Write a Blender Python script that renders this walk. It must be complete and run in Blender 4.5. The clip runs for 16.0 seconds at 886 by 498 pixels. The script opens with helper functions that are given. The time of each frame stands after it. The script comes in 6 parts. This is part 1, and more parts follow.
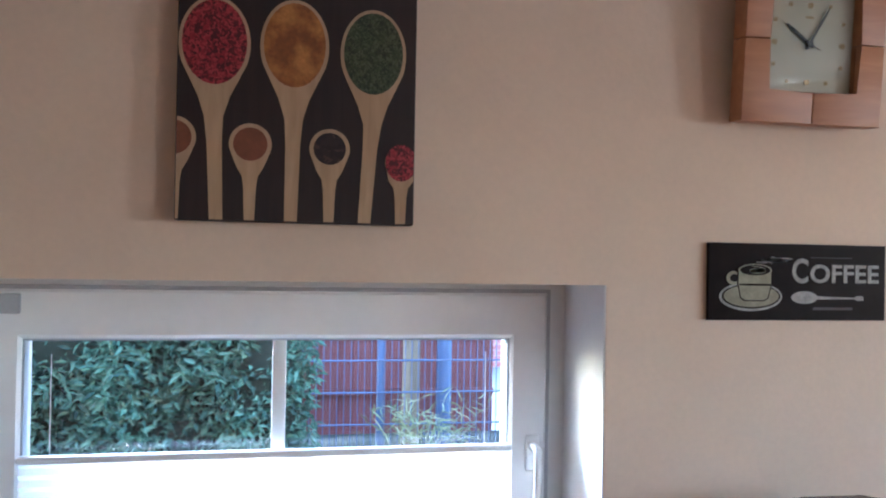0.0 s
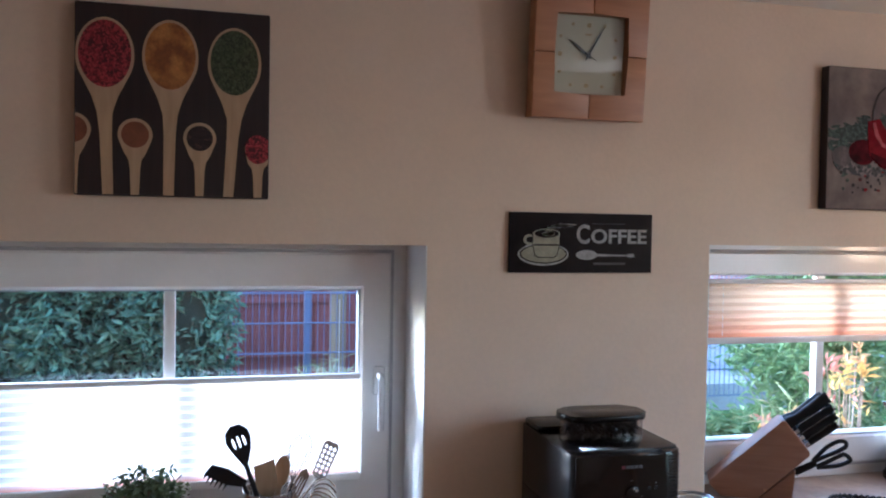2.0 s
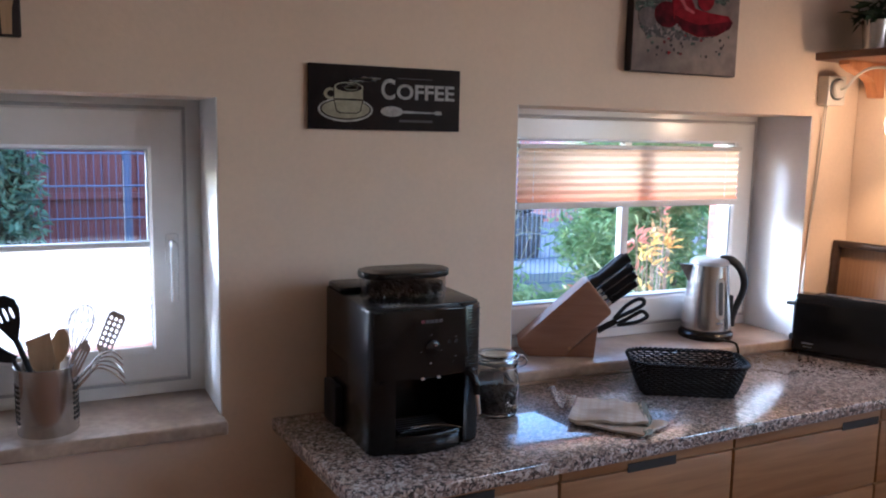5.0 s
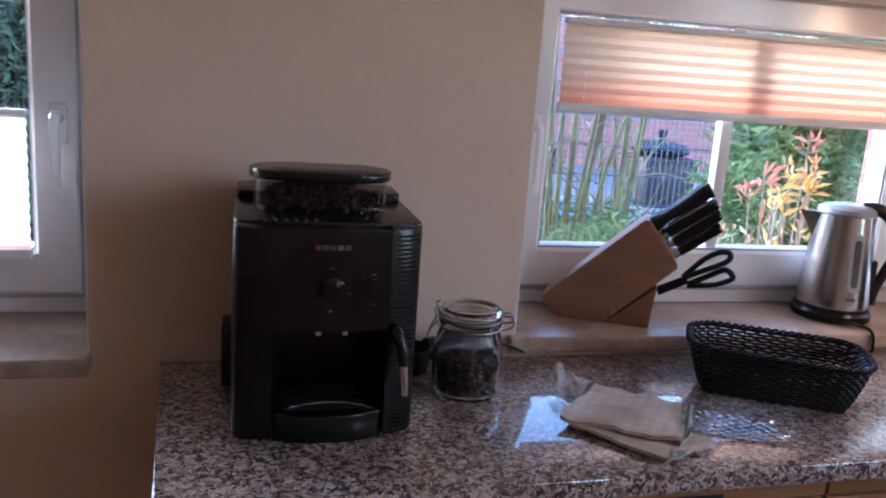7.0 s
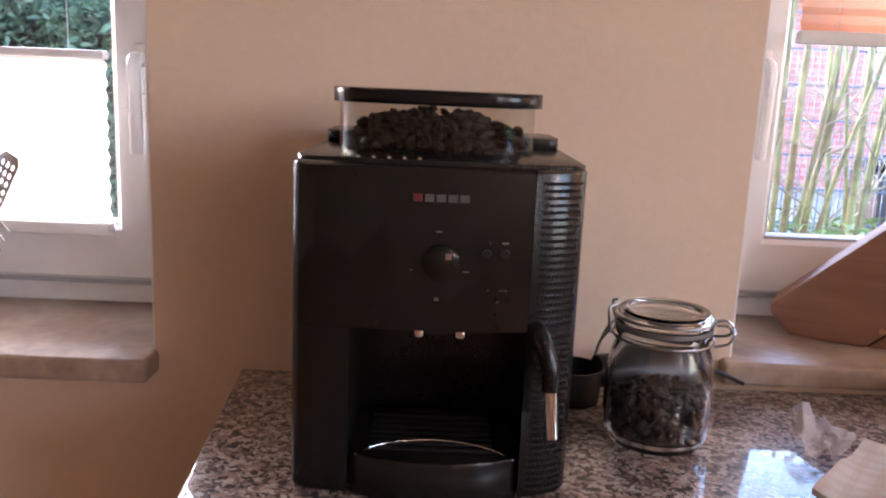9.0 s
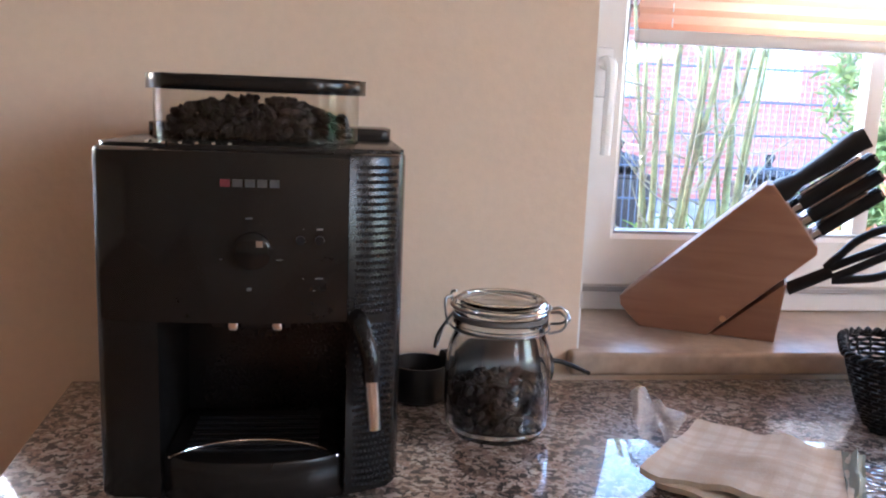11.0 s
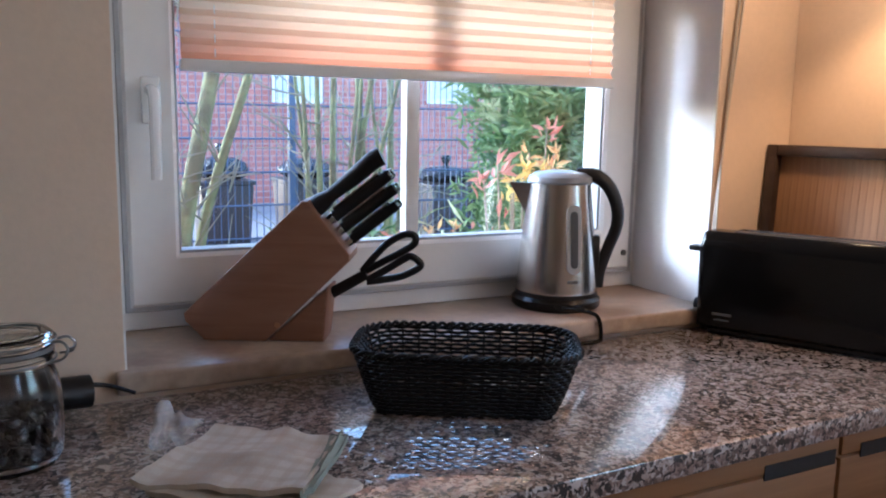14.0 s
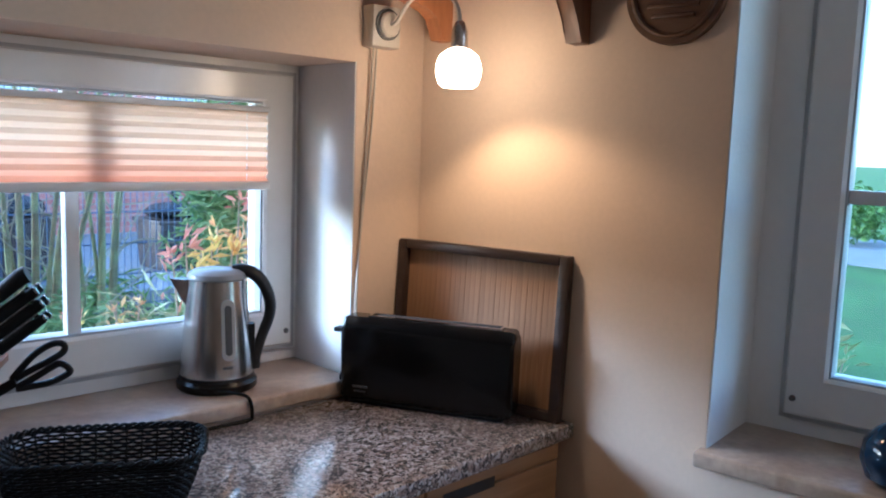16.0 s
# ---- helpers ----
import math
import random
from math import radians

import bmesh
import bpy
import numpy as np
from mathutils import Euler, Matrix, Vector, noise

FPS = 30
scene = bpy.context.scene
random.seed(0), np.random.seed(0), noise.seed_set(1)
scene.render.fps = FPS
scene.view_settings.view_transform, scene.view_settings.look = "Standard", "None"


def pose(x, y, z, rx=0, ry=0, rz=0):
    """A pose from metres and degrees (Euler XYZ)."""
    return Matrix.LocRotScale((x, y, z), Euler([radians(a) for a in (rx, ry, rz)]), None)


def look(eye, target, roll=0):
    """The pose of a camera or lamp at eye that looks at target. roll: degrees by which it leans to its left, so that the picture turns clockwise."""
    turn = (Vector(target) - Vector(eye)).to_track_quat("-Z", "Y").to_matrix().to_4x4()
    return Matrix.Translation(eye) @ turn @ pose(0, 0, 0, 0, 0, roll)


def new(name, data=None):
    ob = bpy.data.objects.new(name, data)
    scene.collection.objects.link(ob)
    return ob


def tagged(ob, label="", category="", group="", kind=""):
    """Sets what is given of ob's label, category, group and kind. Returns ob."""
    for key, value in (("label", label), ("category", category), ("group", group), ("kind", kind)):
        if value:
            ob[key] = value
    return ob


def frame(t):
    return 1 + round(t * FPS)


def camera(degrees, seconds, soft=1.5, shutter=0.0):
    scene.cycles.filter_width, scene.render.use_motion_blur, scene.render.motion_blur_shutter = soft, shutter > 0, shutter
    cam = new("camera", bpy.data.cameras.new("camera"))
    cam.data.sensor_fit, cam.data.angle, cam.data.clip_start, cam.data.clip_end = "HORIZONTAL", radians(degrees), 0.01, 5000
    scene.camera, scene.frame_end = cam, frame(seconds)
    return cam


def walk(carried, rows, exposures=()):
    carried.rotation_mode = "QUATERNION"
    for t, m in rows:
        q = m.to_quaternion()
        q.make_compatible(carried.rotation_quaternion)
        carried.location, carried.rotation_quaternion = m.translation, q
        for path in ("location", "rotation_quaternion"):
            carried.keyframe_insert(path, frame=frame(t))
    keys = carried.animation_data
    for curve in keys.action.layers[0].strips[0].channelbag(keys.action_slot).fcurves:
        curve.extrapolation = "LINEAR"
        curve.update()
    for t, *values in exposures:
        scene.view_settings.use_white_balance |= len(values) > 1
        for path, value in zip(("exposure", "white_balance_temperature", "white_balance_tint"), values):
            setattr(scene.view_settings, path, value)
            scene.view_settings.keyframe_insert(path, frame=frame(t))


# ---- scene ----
cam = camera(56.8, 16.0, soft=2.0)
PATH = [
    (0, (0.371, -0.034, 1.626), (0.761, 1.927, 1.651), 1.0),
    (0.5, (0.482, -0.16, 1.615), (0.983, 1.777, 1.621), 2.0),
    (1, (0.543, -0.273, 1.619), (1.098, 1.648, 1.622), 1.6),
    (1.5, (0.53, -0.364, 1.631), (1.059, 1.565, 1.633), 1.2),
    (2, (0.501, -0.46, 1.623), (1.012, 1.473, 1.574), 0.9),
    (2.5, (0.515, -0.477, 1.634), (1.066, 1.444, 1.571), 1.1),
    (3, (0.51, -0.472, 1.642), (1.182, 1.41, 1.553), 0.7),
    (3.5, (0.514, -0.472, 1.625), (1.329, 1.348, 1.469), 0.1),
    (4, (0.556, -0.48, 1.609), (1.433, 1.304, 1.387), 0.2),
    (4.2, (0.564, -0.475, 1.591), (1.448, 1.304, 1.36), 0.1),
    (6.3, (0.951, -0.169, 1.43), (1.629, 1.676, 1.06), 4.1),
    (6.5, (1.031, -0.111, 1.421), (1.65, 1.751, 1.035), 3.9),
    (7, (1.172, -0.01, 1.39), (1.651, 1.882, 0.955), 4.1),
    (7.5, (1.252, 0.008, 1.371), (1.536, 1.936, 0.926), 5.1),
    (8, (1.263, 0.143, 1.342), (1.383, 2.094, 0.92), 3.8),
    (8.2, (1.266, 0.231, 1.319), (1.335, 2.181, 0.882), 3.1),
    (10.3, (1.317, 0.389, 1.205), (1.31, 2.365, 0.899), 2.3),
    (10.5, (1.321, 0.386, 1.216), (1.381, 2.357, 0.882), 2.6),
    (11, (1.358, 0.36, 1.218), (1.605, 2.316, 0.879), 2.2),
    (11.5, (1.406, 0.321, 1.233), (1.834, 2.242, 0.877), 2.6),
    (12, (1.439, 0.295, 1.241), (2.0, 2.18, 0.877), 2.4),
    (12.5, (1.475, 0.267, 1.24), (2.123, 2.124, 0.877), 2.0),
    (13, (1.504, 0.253, 1.243), (2.236, 2.079, 0.886), 1.7),
    (13.5, (1.531, 0.24, 1.247), (2.349, 2.035, 0.914), 1.4),
    (14, (1.555, 0.225, 1.254), (2.451, 1.986, 0.944), 1.0),
    (14.5, (1.587, 0.204, 1.264), (2.567, 1.922, 0.965), 0.8),
    (15, (1.615, 0.166, 1.297), (2.721, 1.808, 1.017), 0.9),
    (15.5, (1.614, 0.066, 1.393), (2.86, 1.603, 1.098), 2.1),
    (16, (1.59, -0.042, 1.422), (2.978, 1.377, 1.179), 2.0),
]
EXPOSURE = [(0.0, 4.2, 4790, 11), (0.5, 3.9, 4790, 11), (1.5, 3.55, 4840, 12), (3.0, 3.6, 4990, 14), (4.2, 3.5, 5040, 15), (7.0, 3.15, 5140, 22), (8.0, 3.55, 5890, 30), (10.5, 4.45, 6190, 23), (11.0, 4.2, 5590, 18), (12.0, 3.6, 5290, 14), (13.5, 3.1, 5190, 14), (14.5, 3.0, 5140, 12), (15.5, 2.85, 4740, 8), (16.0, 2.75, 4590, 7)]
walk(cam, [(t, look(eye, target, roll)) for t, eye, target, roll in PATH], EXPOSURE)

# ---- light ----
world = bpy.data.worlds.new("sky")
scene.world = world
world.use_nodes = True
sky = world.node_tree.nodes.new("ShaderNodeTexSky")
sky.sky_type, sky.sun_disc = "NISHITA", False
sky.sun_elevation, sky.sun_rotation = radians(19), radians(-45)
world.node_tree.links.new(sky.outputs["Color"], world.node_tree.nodes["Background"].inputs["Color"])
world.node_tree.nodes["Background"].inputs["Strength"].default_value = 0.15
sun = new("sun", bpy.data.lights.new("sun", "SUN"))
sun.data.energy, sun.data.angle, sun.data.color = 0.75, radians(16), (0.74, 0.88, 1.0)
sun.matrix_basis = look((-7, 7, 3.4), (0, 0, 0))
# fill lamp added at an unseen opening in the east wall, aimed at the ceiling
side = new("east_fill", bpy.data.lights.new("east_fill", "AREA"))
side.data.shape, side.data.size, side.data.size_y = "RECTANGLE", 1.3, 0.6
side.data.energy, side.data.color = 1.9, (1.0, 0.85, 0.71)
side.matrix_basis = pose(2.85, 1.33, 0, 0, 0, 7) @ look((0.06, -3.42, 1.77), (-1.0, -3.42, 2.6))
# sky light through the far half of the garden window in the east wall
sky3 = new("garden_window_daylight", bpy.data.lights.new("garden_window_daylight", "AREA"))
sky3.data.shape, sky3.data.size, sky3.data.size_y = "RECTANGLE", 0.46, 0.55
sky3.data.energy, sky3.data.color = 0.9, (1.0, 0.88, 0.75)
sky3.matrix_basis = pose(2.85, 1.33, 0, 0, 0, 7) @ look((0.10, -1.55, 1.70), (-1.0, -1.55, 1.90))
LAMP_WATTS = 0.62


# ---- small builders ----
def thing(name, at, label, category, group="", turn=0.0):
    ob = new(name)
    ob.empty_display_size = 0.05
    ob.matrix_basis = pose(at[0], at[1], at[2], 0, 0, turn)
    return tagged(ob, label, category, group)


def part(name, bm, material, parent=None, label="", smooth=True):
    me = bpy.data.meshes.new(name)
    bmesh.ops.recalc_face_normals(bm, faces=bm.faces)
    bm.to_mesh(me)
    bm.free()
    me.materials.append(material)
    if smooth:
        for p in me.polygons:
            p.use_smooth = True
        me.set_sharp_from_angle(angle=radians(35))
    ob = new(name, me)
    if parent is not None:
        ob.parent = parent
    if label:
        ob["label"] = label
    return ob


def setting(name, bm, material, label, smooth=False):
    return tagged(part(name, bm, material, None, label, smooth), label, name.split("_")[0], kind="structure")


def box(bm, x0, x1, y0, y1, z0, z1, bevel=0.0, seg=2, m=None):
    made = bmesh.ops.create_cube(bm, size=1.0)["verts"]
    for v in made:
        v.co = Vector(((x0 + x1) / 2 + v.co.x * (x1 - x0), (y0 + y1) / 2 + v.co.y * (y1 - y0), (z0 + z1) / 2 + v.co.z * (z1 - z0)))
    if bevel:
        edges = list({e for v in made for e in v.link_edges})
        made = list({v for f in bmesh.ops.bevel(bm, geom=edges, offset=bevel, segments=seg, profile=0.5, affect="EDGES")["faces"] for v in f.verts} | {v for v in made if v.is_valid})
    if m is not None:
        for v in made:
            v.co = m @ v.co
    return bm


def lathe(bm, profile, seg=32, at=(0, 0, 0), sx=1.0, sy=1.0, m=None):
    rings = []
    for r, z in profile:
        ring = []
        for i in range(seg):
            a = 2 * math.pi * i / seg
            p = Vector((at[0] + r * sx * math.cos(a), at[1] + r * sy * math.sin(a), at[2] + z))
            ring.append(bm.verts.new(m @ p if m is not None else p))
        rings.append(ring)
    for lo, hi in zip(rings, rings[1:]):
        for i in range(seg):
            bm.faces.new((lo[i], lo[(i + 1) % seg], hi[(i + 1) % seg], hi[i]))
    if profile[0][0] > 1e-4:
        bm.faces.new(list(reversed(rings[0])))
    if profile[-1][0] > 1e-4:
        bm.faces.new(rings[-1])
    return bm


def smooth_line(points, steps=6):
    pts = [Vector(p) for p in points]
    out = []
    for i in range(len(pts) - 1):
        a, b = pts[i], pts[i + 1]
        p, q = pts[max(i - 1, 0)], pts[min(i + 2, len(pts) - 1)]
        for k in range(steps):
            t = k / steps
            out.append(0.5 * ((2 * a) + (b - p) * t + (2 * p - 5 * a + 4 * b - q) * t * t + (3 * a - p - 3 * b + q) * t ** 3))
    return out + [pts[-1]]


def tube(bm, points, r, seg=10, r1=None, curved=False, flat=1.0):
    pts = smooth_line(points) if curved else [Vector(p) for p in points]
    r1 = r if r1 is None else r1
    rings, side = [], None
    for i, p in enumerate(pts):
        way = (pts[min(i + 1, len(pts) - 1)] - pts[max(i - 1, 0)]).normalized()
        if side is None:
            side = way.orthogonal().normalized()
        side = (side - way * side.dot(way)).normalized()
        up = way.cross(side)
        rr = r + (r1 - r) * i / max(len(pts) - 1, 1)
        rings.append([bm.verts.new(p + rr * (math.cos(a) * side + flat * math.sin(a) * up)) for a in (2 * math.pi * k / seg for k in range(seg))])
    for lo, hi in zip(rings, rings[1:]):
        for i in range(seg):
            bm.faces.new((lo[i], lo[(i + 1) % seg], hi[(i + 1) % seg], hi[i]))
    bm.faces.new(list(reversed(rings[0])))
    bm.faces.new(rings[-1])
    return bm


def slab(bm, outline, depth, m=None, bevel=0.0):
    """An outline in x and z, pushed along y by depth."""
    front = [bm.verts.new((x, 0, z)) for x, z in outline]
    back = [bm.verts.new((x, depth, z)) for x, z in outline]
    n = len(outline)
    faces = [bm.faces.new(front), bm.faces.new(list(reversed(back)))]
    for i in range(n):
        faces.append(bm.faces.new((front[i], back[i], back[(i + 1) % n], front[(i + 1) % n])))
    made = front + back
    if bevel:
        edges = list({e for f in faces[:2] for e in f.edges})
        made = list({v for f in bmesh.ops.bevel(bm, geom=edges, offset=bevel, segments=2, profile=0.5, affect="EDGES")["faces"] for v in f.verts} | {v for v in made if v.is_valid})
    if m is not None:
        for v in made:
            v.co = m @ v.co
    return bm


def oval(cx, cz, rx, rz, n=28, a0=0.0, a1=360.0):
    whole = abs(a1 - a0) >= 360
    return [(cx + rx * math.cos(radians(a0 + (a1 - a0) * i / (n if whole else n - 1))), cz + rz * math.sin(radians(a0 + (a1 - a0) * i / (n if whole else n - 1)))) for i in range(n)]


def loop_rect(bm, x0, x1, z0, z1, w, y0, y1, bevel=0.004, wb=None, wt=None):
    """A mitred frame in the xz plane, its front edges bevelled."""
    wb, wt = wb or w, wt or w
    b = bevel / w
    rings = []
    for f, y in ((0.0, y0 + bevel), (b, y0), (1 - b, y0), (1.0, y0 + bevel), (1.0, y1), (0.0, y1)):
        xa, xb, za, zb = x0 + w * f, x1 - w * f, z0 + wb * f, z1 - wt * f
        rings.append([bm.verts.new((x, y, z)) for x, z in ((xa, za), (xb, za), (xb, zb), (xa, zb))])
    for k, ring in enumerate(rings):
        nxt = rings[(k + 1) % len(rings)]
        for i in range(4):
            bm.faces.new((ring[i], ring[(i + 1) % 4], nxt[(i + 1) % 4], nxt[i]))
    return bm


UPRIGHT = Matrix(((1, 0, 0, 0), (0, 0, 1, 0), (0, 1, 0, 0), (0, 0, 0, 1)))


def prism(bm, outline, z0, z1, bevel=0.0, m=None):
    t = Matrix.Translation((0, 0, z0)) @ UPRIGHT
    return slab(bm, outline, z1 - z0, (m @ t) if m is not None else t, bevel)


def round_rect(x0, x1, y0, y1, r, n=5):
    pts = []
    for cx, cy, a in ((x1 - r, y1 - r, 0), (x0 + r, y1 - r, 90), (x0 + r, y0 + r, 180), (x1 - r, y0 + r, 270)):
        pts += [(cx + r * math.cos(radians(a + 90 * i / n)), cy + r * math.sin(radians(a + 90 * i / n))) for i in range(n + 1)]
    return pts


# ---- materials ----
def paint(name, base, rough=0.5, metal=0.0, vary=0.08, scale=6.0, fine=120.0, bump=0.02, spec=0.5, dist=0.002, second=None, mix=(0.4, 0.6)):
    """A surface with broad and fine variation and a light relief."""
    mt = bpy.data.materials.new(name)
    mt.use_nodes = True
    nt = mt.node_tree
    bs = nt.nodes["Principled BSDF"]
    co = nt.nodes.new("ShaderNodeTexCoord")
    big = nt.nodes.new("ShaderNodeTexNoise")
    big.inputs["Scale"].default_value, big.inputs["Detail"].default_value = scale, 4
    small = nt.nodes.new("ShaderNodeTexNoise")
    small.inputs["Scale"].default_value, small.inputs["Detail"].default_value = fine, 3
    nt.links.new(co.outputs["Object"], big.inputs["Vector"])
    nt.links.new(co.outputs["Object"], small.inputs["Vector"])
    ramp = nt.nodes.new("ShaderNodeValToRGB")
    ramp.color_ramp.elements[0].position, ramp.color_ramp.elements[1].position = mix
    low = second or tuple(c * (1 - vary) for c in base)
    ramp.color_ramp.elements[0].color = (*low, 1)
    ramp.color_ramp.elements[1].color = (*base, 1)
    nt.links.new(big.outputs["Fac"], ramp.inputs["Fac"])
    mul = nt.nodes.new("ShaderNodeMix")
    mul.data_type, mul.blend_type = "RGBA", "MULTIPLY"
    mul.inputs["Factor"].default_value = min(1.0, vary * 2)
    nt.links.new(ramp.outputs["Color"], mul.inputs["A"])
    nt.links.new(small.outputs["Fac"], mul.inputs["B"])
    nt.links.new(mul.outputs["Result"], bs.inputs["Base Color"])
    bs.inputs["Metallic"].default_value = metal
    rr = nt.nodes.new("ShaderNodeMapRange")
    rr.inputs["To Min"].default_value, rr.inputs["To Max"].default_value = rough * 0.85, min(1, rough * 1.15)
    nt.links.new(small.outputs["Fac"], rr.inputs["Value"])
    nt.links.new(rr.outputs["Result"], bs.inputs["Roughness"])
    bs.inputs["Specular IOR Level"].default_value = spec
    if bump:
        bp = nt.nodes.new("ShaderNodeBump")
        bp.inputs["Strength"].default_value, bp.inputs["Distance"].default_value = min(1.0, bump * 10), dist
        nt.links.new(small.outputs["Fac"], bp.inputs["Height"])
        nt.links.new(bp.outputs["Normal"], bs.inputs["Normal"])
    return mt


def wood(name, light, dark, grain=(2.0, 30.0, 30.0), rough=0.45, random_tone=0.0):
    mt = bpy.data.materials.new(name)
    mt.use_nodes = True
    nt = mt.node_tree
    bs = nt.nodes["Principled BSDF"]
    co = nt.nodes.new("ShaderNodeTexCoord")
    mp = nt.nodes.new("ShaderNodeMapping")
    mp.inputs["Scale"].default_value = grain
    nt.links.new(co.outputs["Object"], mp.inputs["Vector"])
    nz = nt.nodes.new("ShaderNodeTexNoise")
    nz.inputs["Scale"].default_value, nz.inputs["Detail"].default_value, nz.inputs["Distortion"].default_value = 2.5, 6, 0.6
    nt.links.new(mp.outputs["Vector"], nz.inputs["Vector"])
    ramp = nt.nodes.new("ShaderNodeValToRGB")
    ramp.color_ramp.elements[0].position, ramp.color_ramp.elements[1].position = 0.3, 0.7
    ramp.color_ramp.elements[0].color, ramp.color_ramp.elements[1].color = (*dark, 1), (*light, 1)
    nt.links.new(nz.outputs["Fac"], ramp.inputs["Fac"])
    last = ramp.outputs["Color"]
    if random_tone:
        info = nt.nodes.new("ShaderNodeObjectInfo")
        mr = nt.nodes.new("ShaderNodeMapRange")
        mr.inputs["To Min"].default_value, mr.inputs["To Max"].default_value = 1 - random_tone, 1 + random_tone
        nt.links.new(info.outputs["Random"], mr.inputs["Value"])
        hs = nt.nodes.new("ShaderNodeHueSaturation")
        nt.links.new(mr.outputs["Result"], hs.inputs["Value"])
        nt.links.new(last, hs.inputs["Color"])
        last = hs.outputs["Color"]
    nt.links.new(last, bs.inputs["Base Color"])
    bs.inputs["Roughness"].default_value = rough
    bp = nt.nodes.new("ShaderNodeBump")
    bp.inputs["Strength"].default_value, bp.inputs["Distance"].default_value = 0.2, 0.001
    nt.links.new(nz.outputs["Fac"], bp.inputs["Height"])
    nt.links.new(bp.outputs["Normal"], bs.inputs["Normal"])
    return mt


def speckled(name, colours, scale, rough, bump=0.0, coat=0.0, stretch=(1, 1, 1)):
    """Stone with grains of several colours."""
    mt = bpy.data.materials.new(name)
    mt.use_nodes = True
    nt = mt.node_tree
    bs = nt.nodes["Principled BSDF"]
    co = nt.nodes.new("ShaderNodeTexCoord")
    nz = nt.nodes.new("ShaderNodeTexNoise")
    nz.inputs["Scale"].default_value, nz.inputs["Detail"].default_value = scale * 0.5, 3
    nt.links.new(co.outputs["Object"], nz.inputs["Vector"])
    add = nt.nodes.new("ShaderNodeMix")
    add.data_type, add.blend_type = "RGBA", "LINEAR_LIGHT"
    add.inputs["Factor"].default_value = 0.012
    nt.links.new(co.outputs["Object"], add.inputs["A"])
    nt.links.new(nz.outputs["Color"], add.inputs["B"])
    mp = nt.nodes.new("ShaderNodeMapping")
    mp.inputs["Scale"].default_value = stretch
    nt.links.new(add.outputs["Result"], mp.inputs["Vector"])
    vo = nt.nodes.new("ShaderNodeTexVoronoi")
    vo.inputs["Scale"].default_value = scale
    nt.links.new(mp.outputs["Vector"], vo.inputs["Vector"])
    sep = nt.nodes.new("ShaderNodeSeparateColor")
    nt.links.new(vo.outputs["Color"], sep.inputs["Color"])
    patch = nt.nodes.new("ShaderNodeTexNoise")
    patch.inputs["Scale"].default_value, patch.inputs["Detail"].default_value = scale * 0.16, 3
    nt.links.new(co.outputs["Object"], patch.inputs["Vector"])
    mx = nt.nodes.new("ShaderNodeMix")
    mx.data_type = "FLOAT"
    mx.inputs["Factor"].default_value = 0.35
    nt.links.new(sep.outputs["Red"], mx.inputs["A"])
    nt.links.new(patch.outputs["Fac"], mx.inputs["B"])
    ramp = nt.nodes.new("ShaderNodeValToRGB")
    ramp.color_ramp.interpolation = "CONSTANT"
    els = ramp.color_ramp.elements
    els[0].position, els[0].color = 0.0, (*colours[0][1], 1)
    els[1].position, els[1].color = colours[1][0], (*colours[1][1], 1)
    for pos, c in colours[2:]:
        els.new(pos).color = (*c, 1)
    nt.links.new(mx.outputs["Result"], ramp.inputs["Fac"])
    nt.links.new(ramp.outputs["Color"], bs.inputs["Base Color"])
    bs.inputs["Roughness"].default_value = rough
    bs.inputs["Coat Weight"].default_value, bs.inputs["Coat Roughness"].default_value = coat, 0.012
    if coat:
        bs.inputs["Coat IOR"].default_value, bs.inputs["Specular IOR Level"].default_value = 1.75, 0.2
    return mt


def clear_glass(name, tint=(1, 1, 1), rough=0.0, thin=True):
    mt = bpy.data.materials.new(name)
    mt.use_nodes = True
    nt = mt.node_tree
    if not thin:
        bs = nt.nodes["Principled BSDF"]
        bs.inputs["Base Color"].default_value = (*tint, 1)
        bs.inputs["Transmission Weight"].default_value, bs.inputs["Roughness"].default_value, bs.inputs["IOR"].default_value = 1.0, rough, 1.45
        return mt
    nt.nodes.remove(nt.nodes["Principled BSDF"])
    tr = nt.nodes.new("ShaderNodeBsdfTransparent")
    tr.inputs["Color"].default_value = (*tint, 1)
    gl = nt.nodes.new("ShaderNodeBsdfGlossy")
    gl.inputs["Roughness"].default_value = rough
    fr = nt.nodes.new("ShaderNodeLayerWeight")
    fr.inputs["Blend"].default_value = 0.5
    steep = nt.nodes.new("ShaderNodeMath")
    steep.operation, steep.inputs[1].default_value = "POWER", 5.0
    nt.links.new(fr.outputs["Facing"], steep.inputs[0])
    gloss = nt.nodes.new("ShaderNodeMapRange")
    gloss.inputs["To Min"].default_value, gloss.inputs["To Max"].default_value = 0.04, 1.0
    nt.links.new(steep.outputs["Value"], gloss.inputs["Value"])
    mx = nt.nodes.new("ShaderNodeMixShader")
    nt.links.new(gloss.outputs["Result"], mx.inputs["Fac"])
    nt.links.new(tr.outputs["BSDF"], mx.inputs[1])
    nt.links.new(gl.outputs["BSDF"], mx.inputs[2])
    nt.links.new(mx.outputs["Shader"], nt.nodes["Material Output"].inputs["Surface"])
    return mt


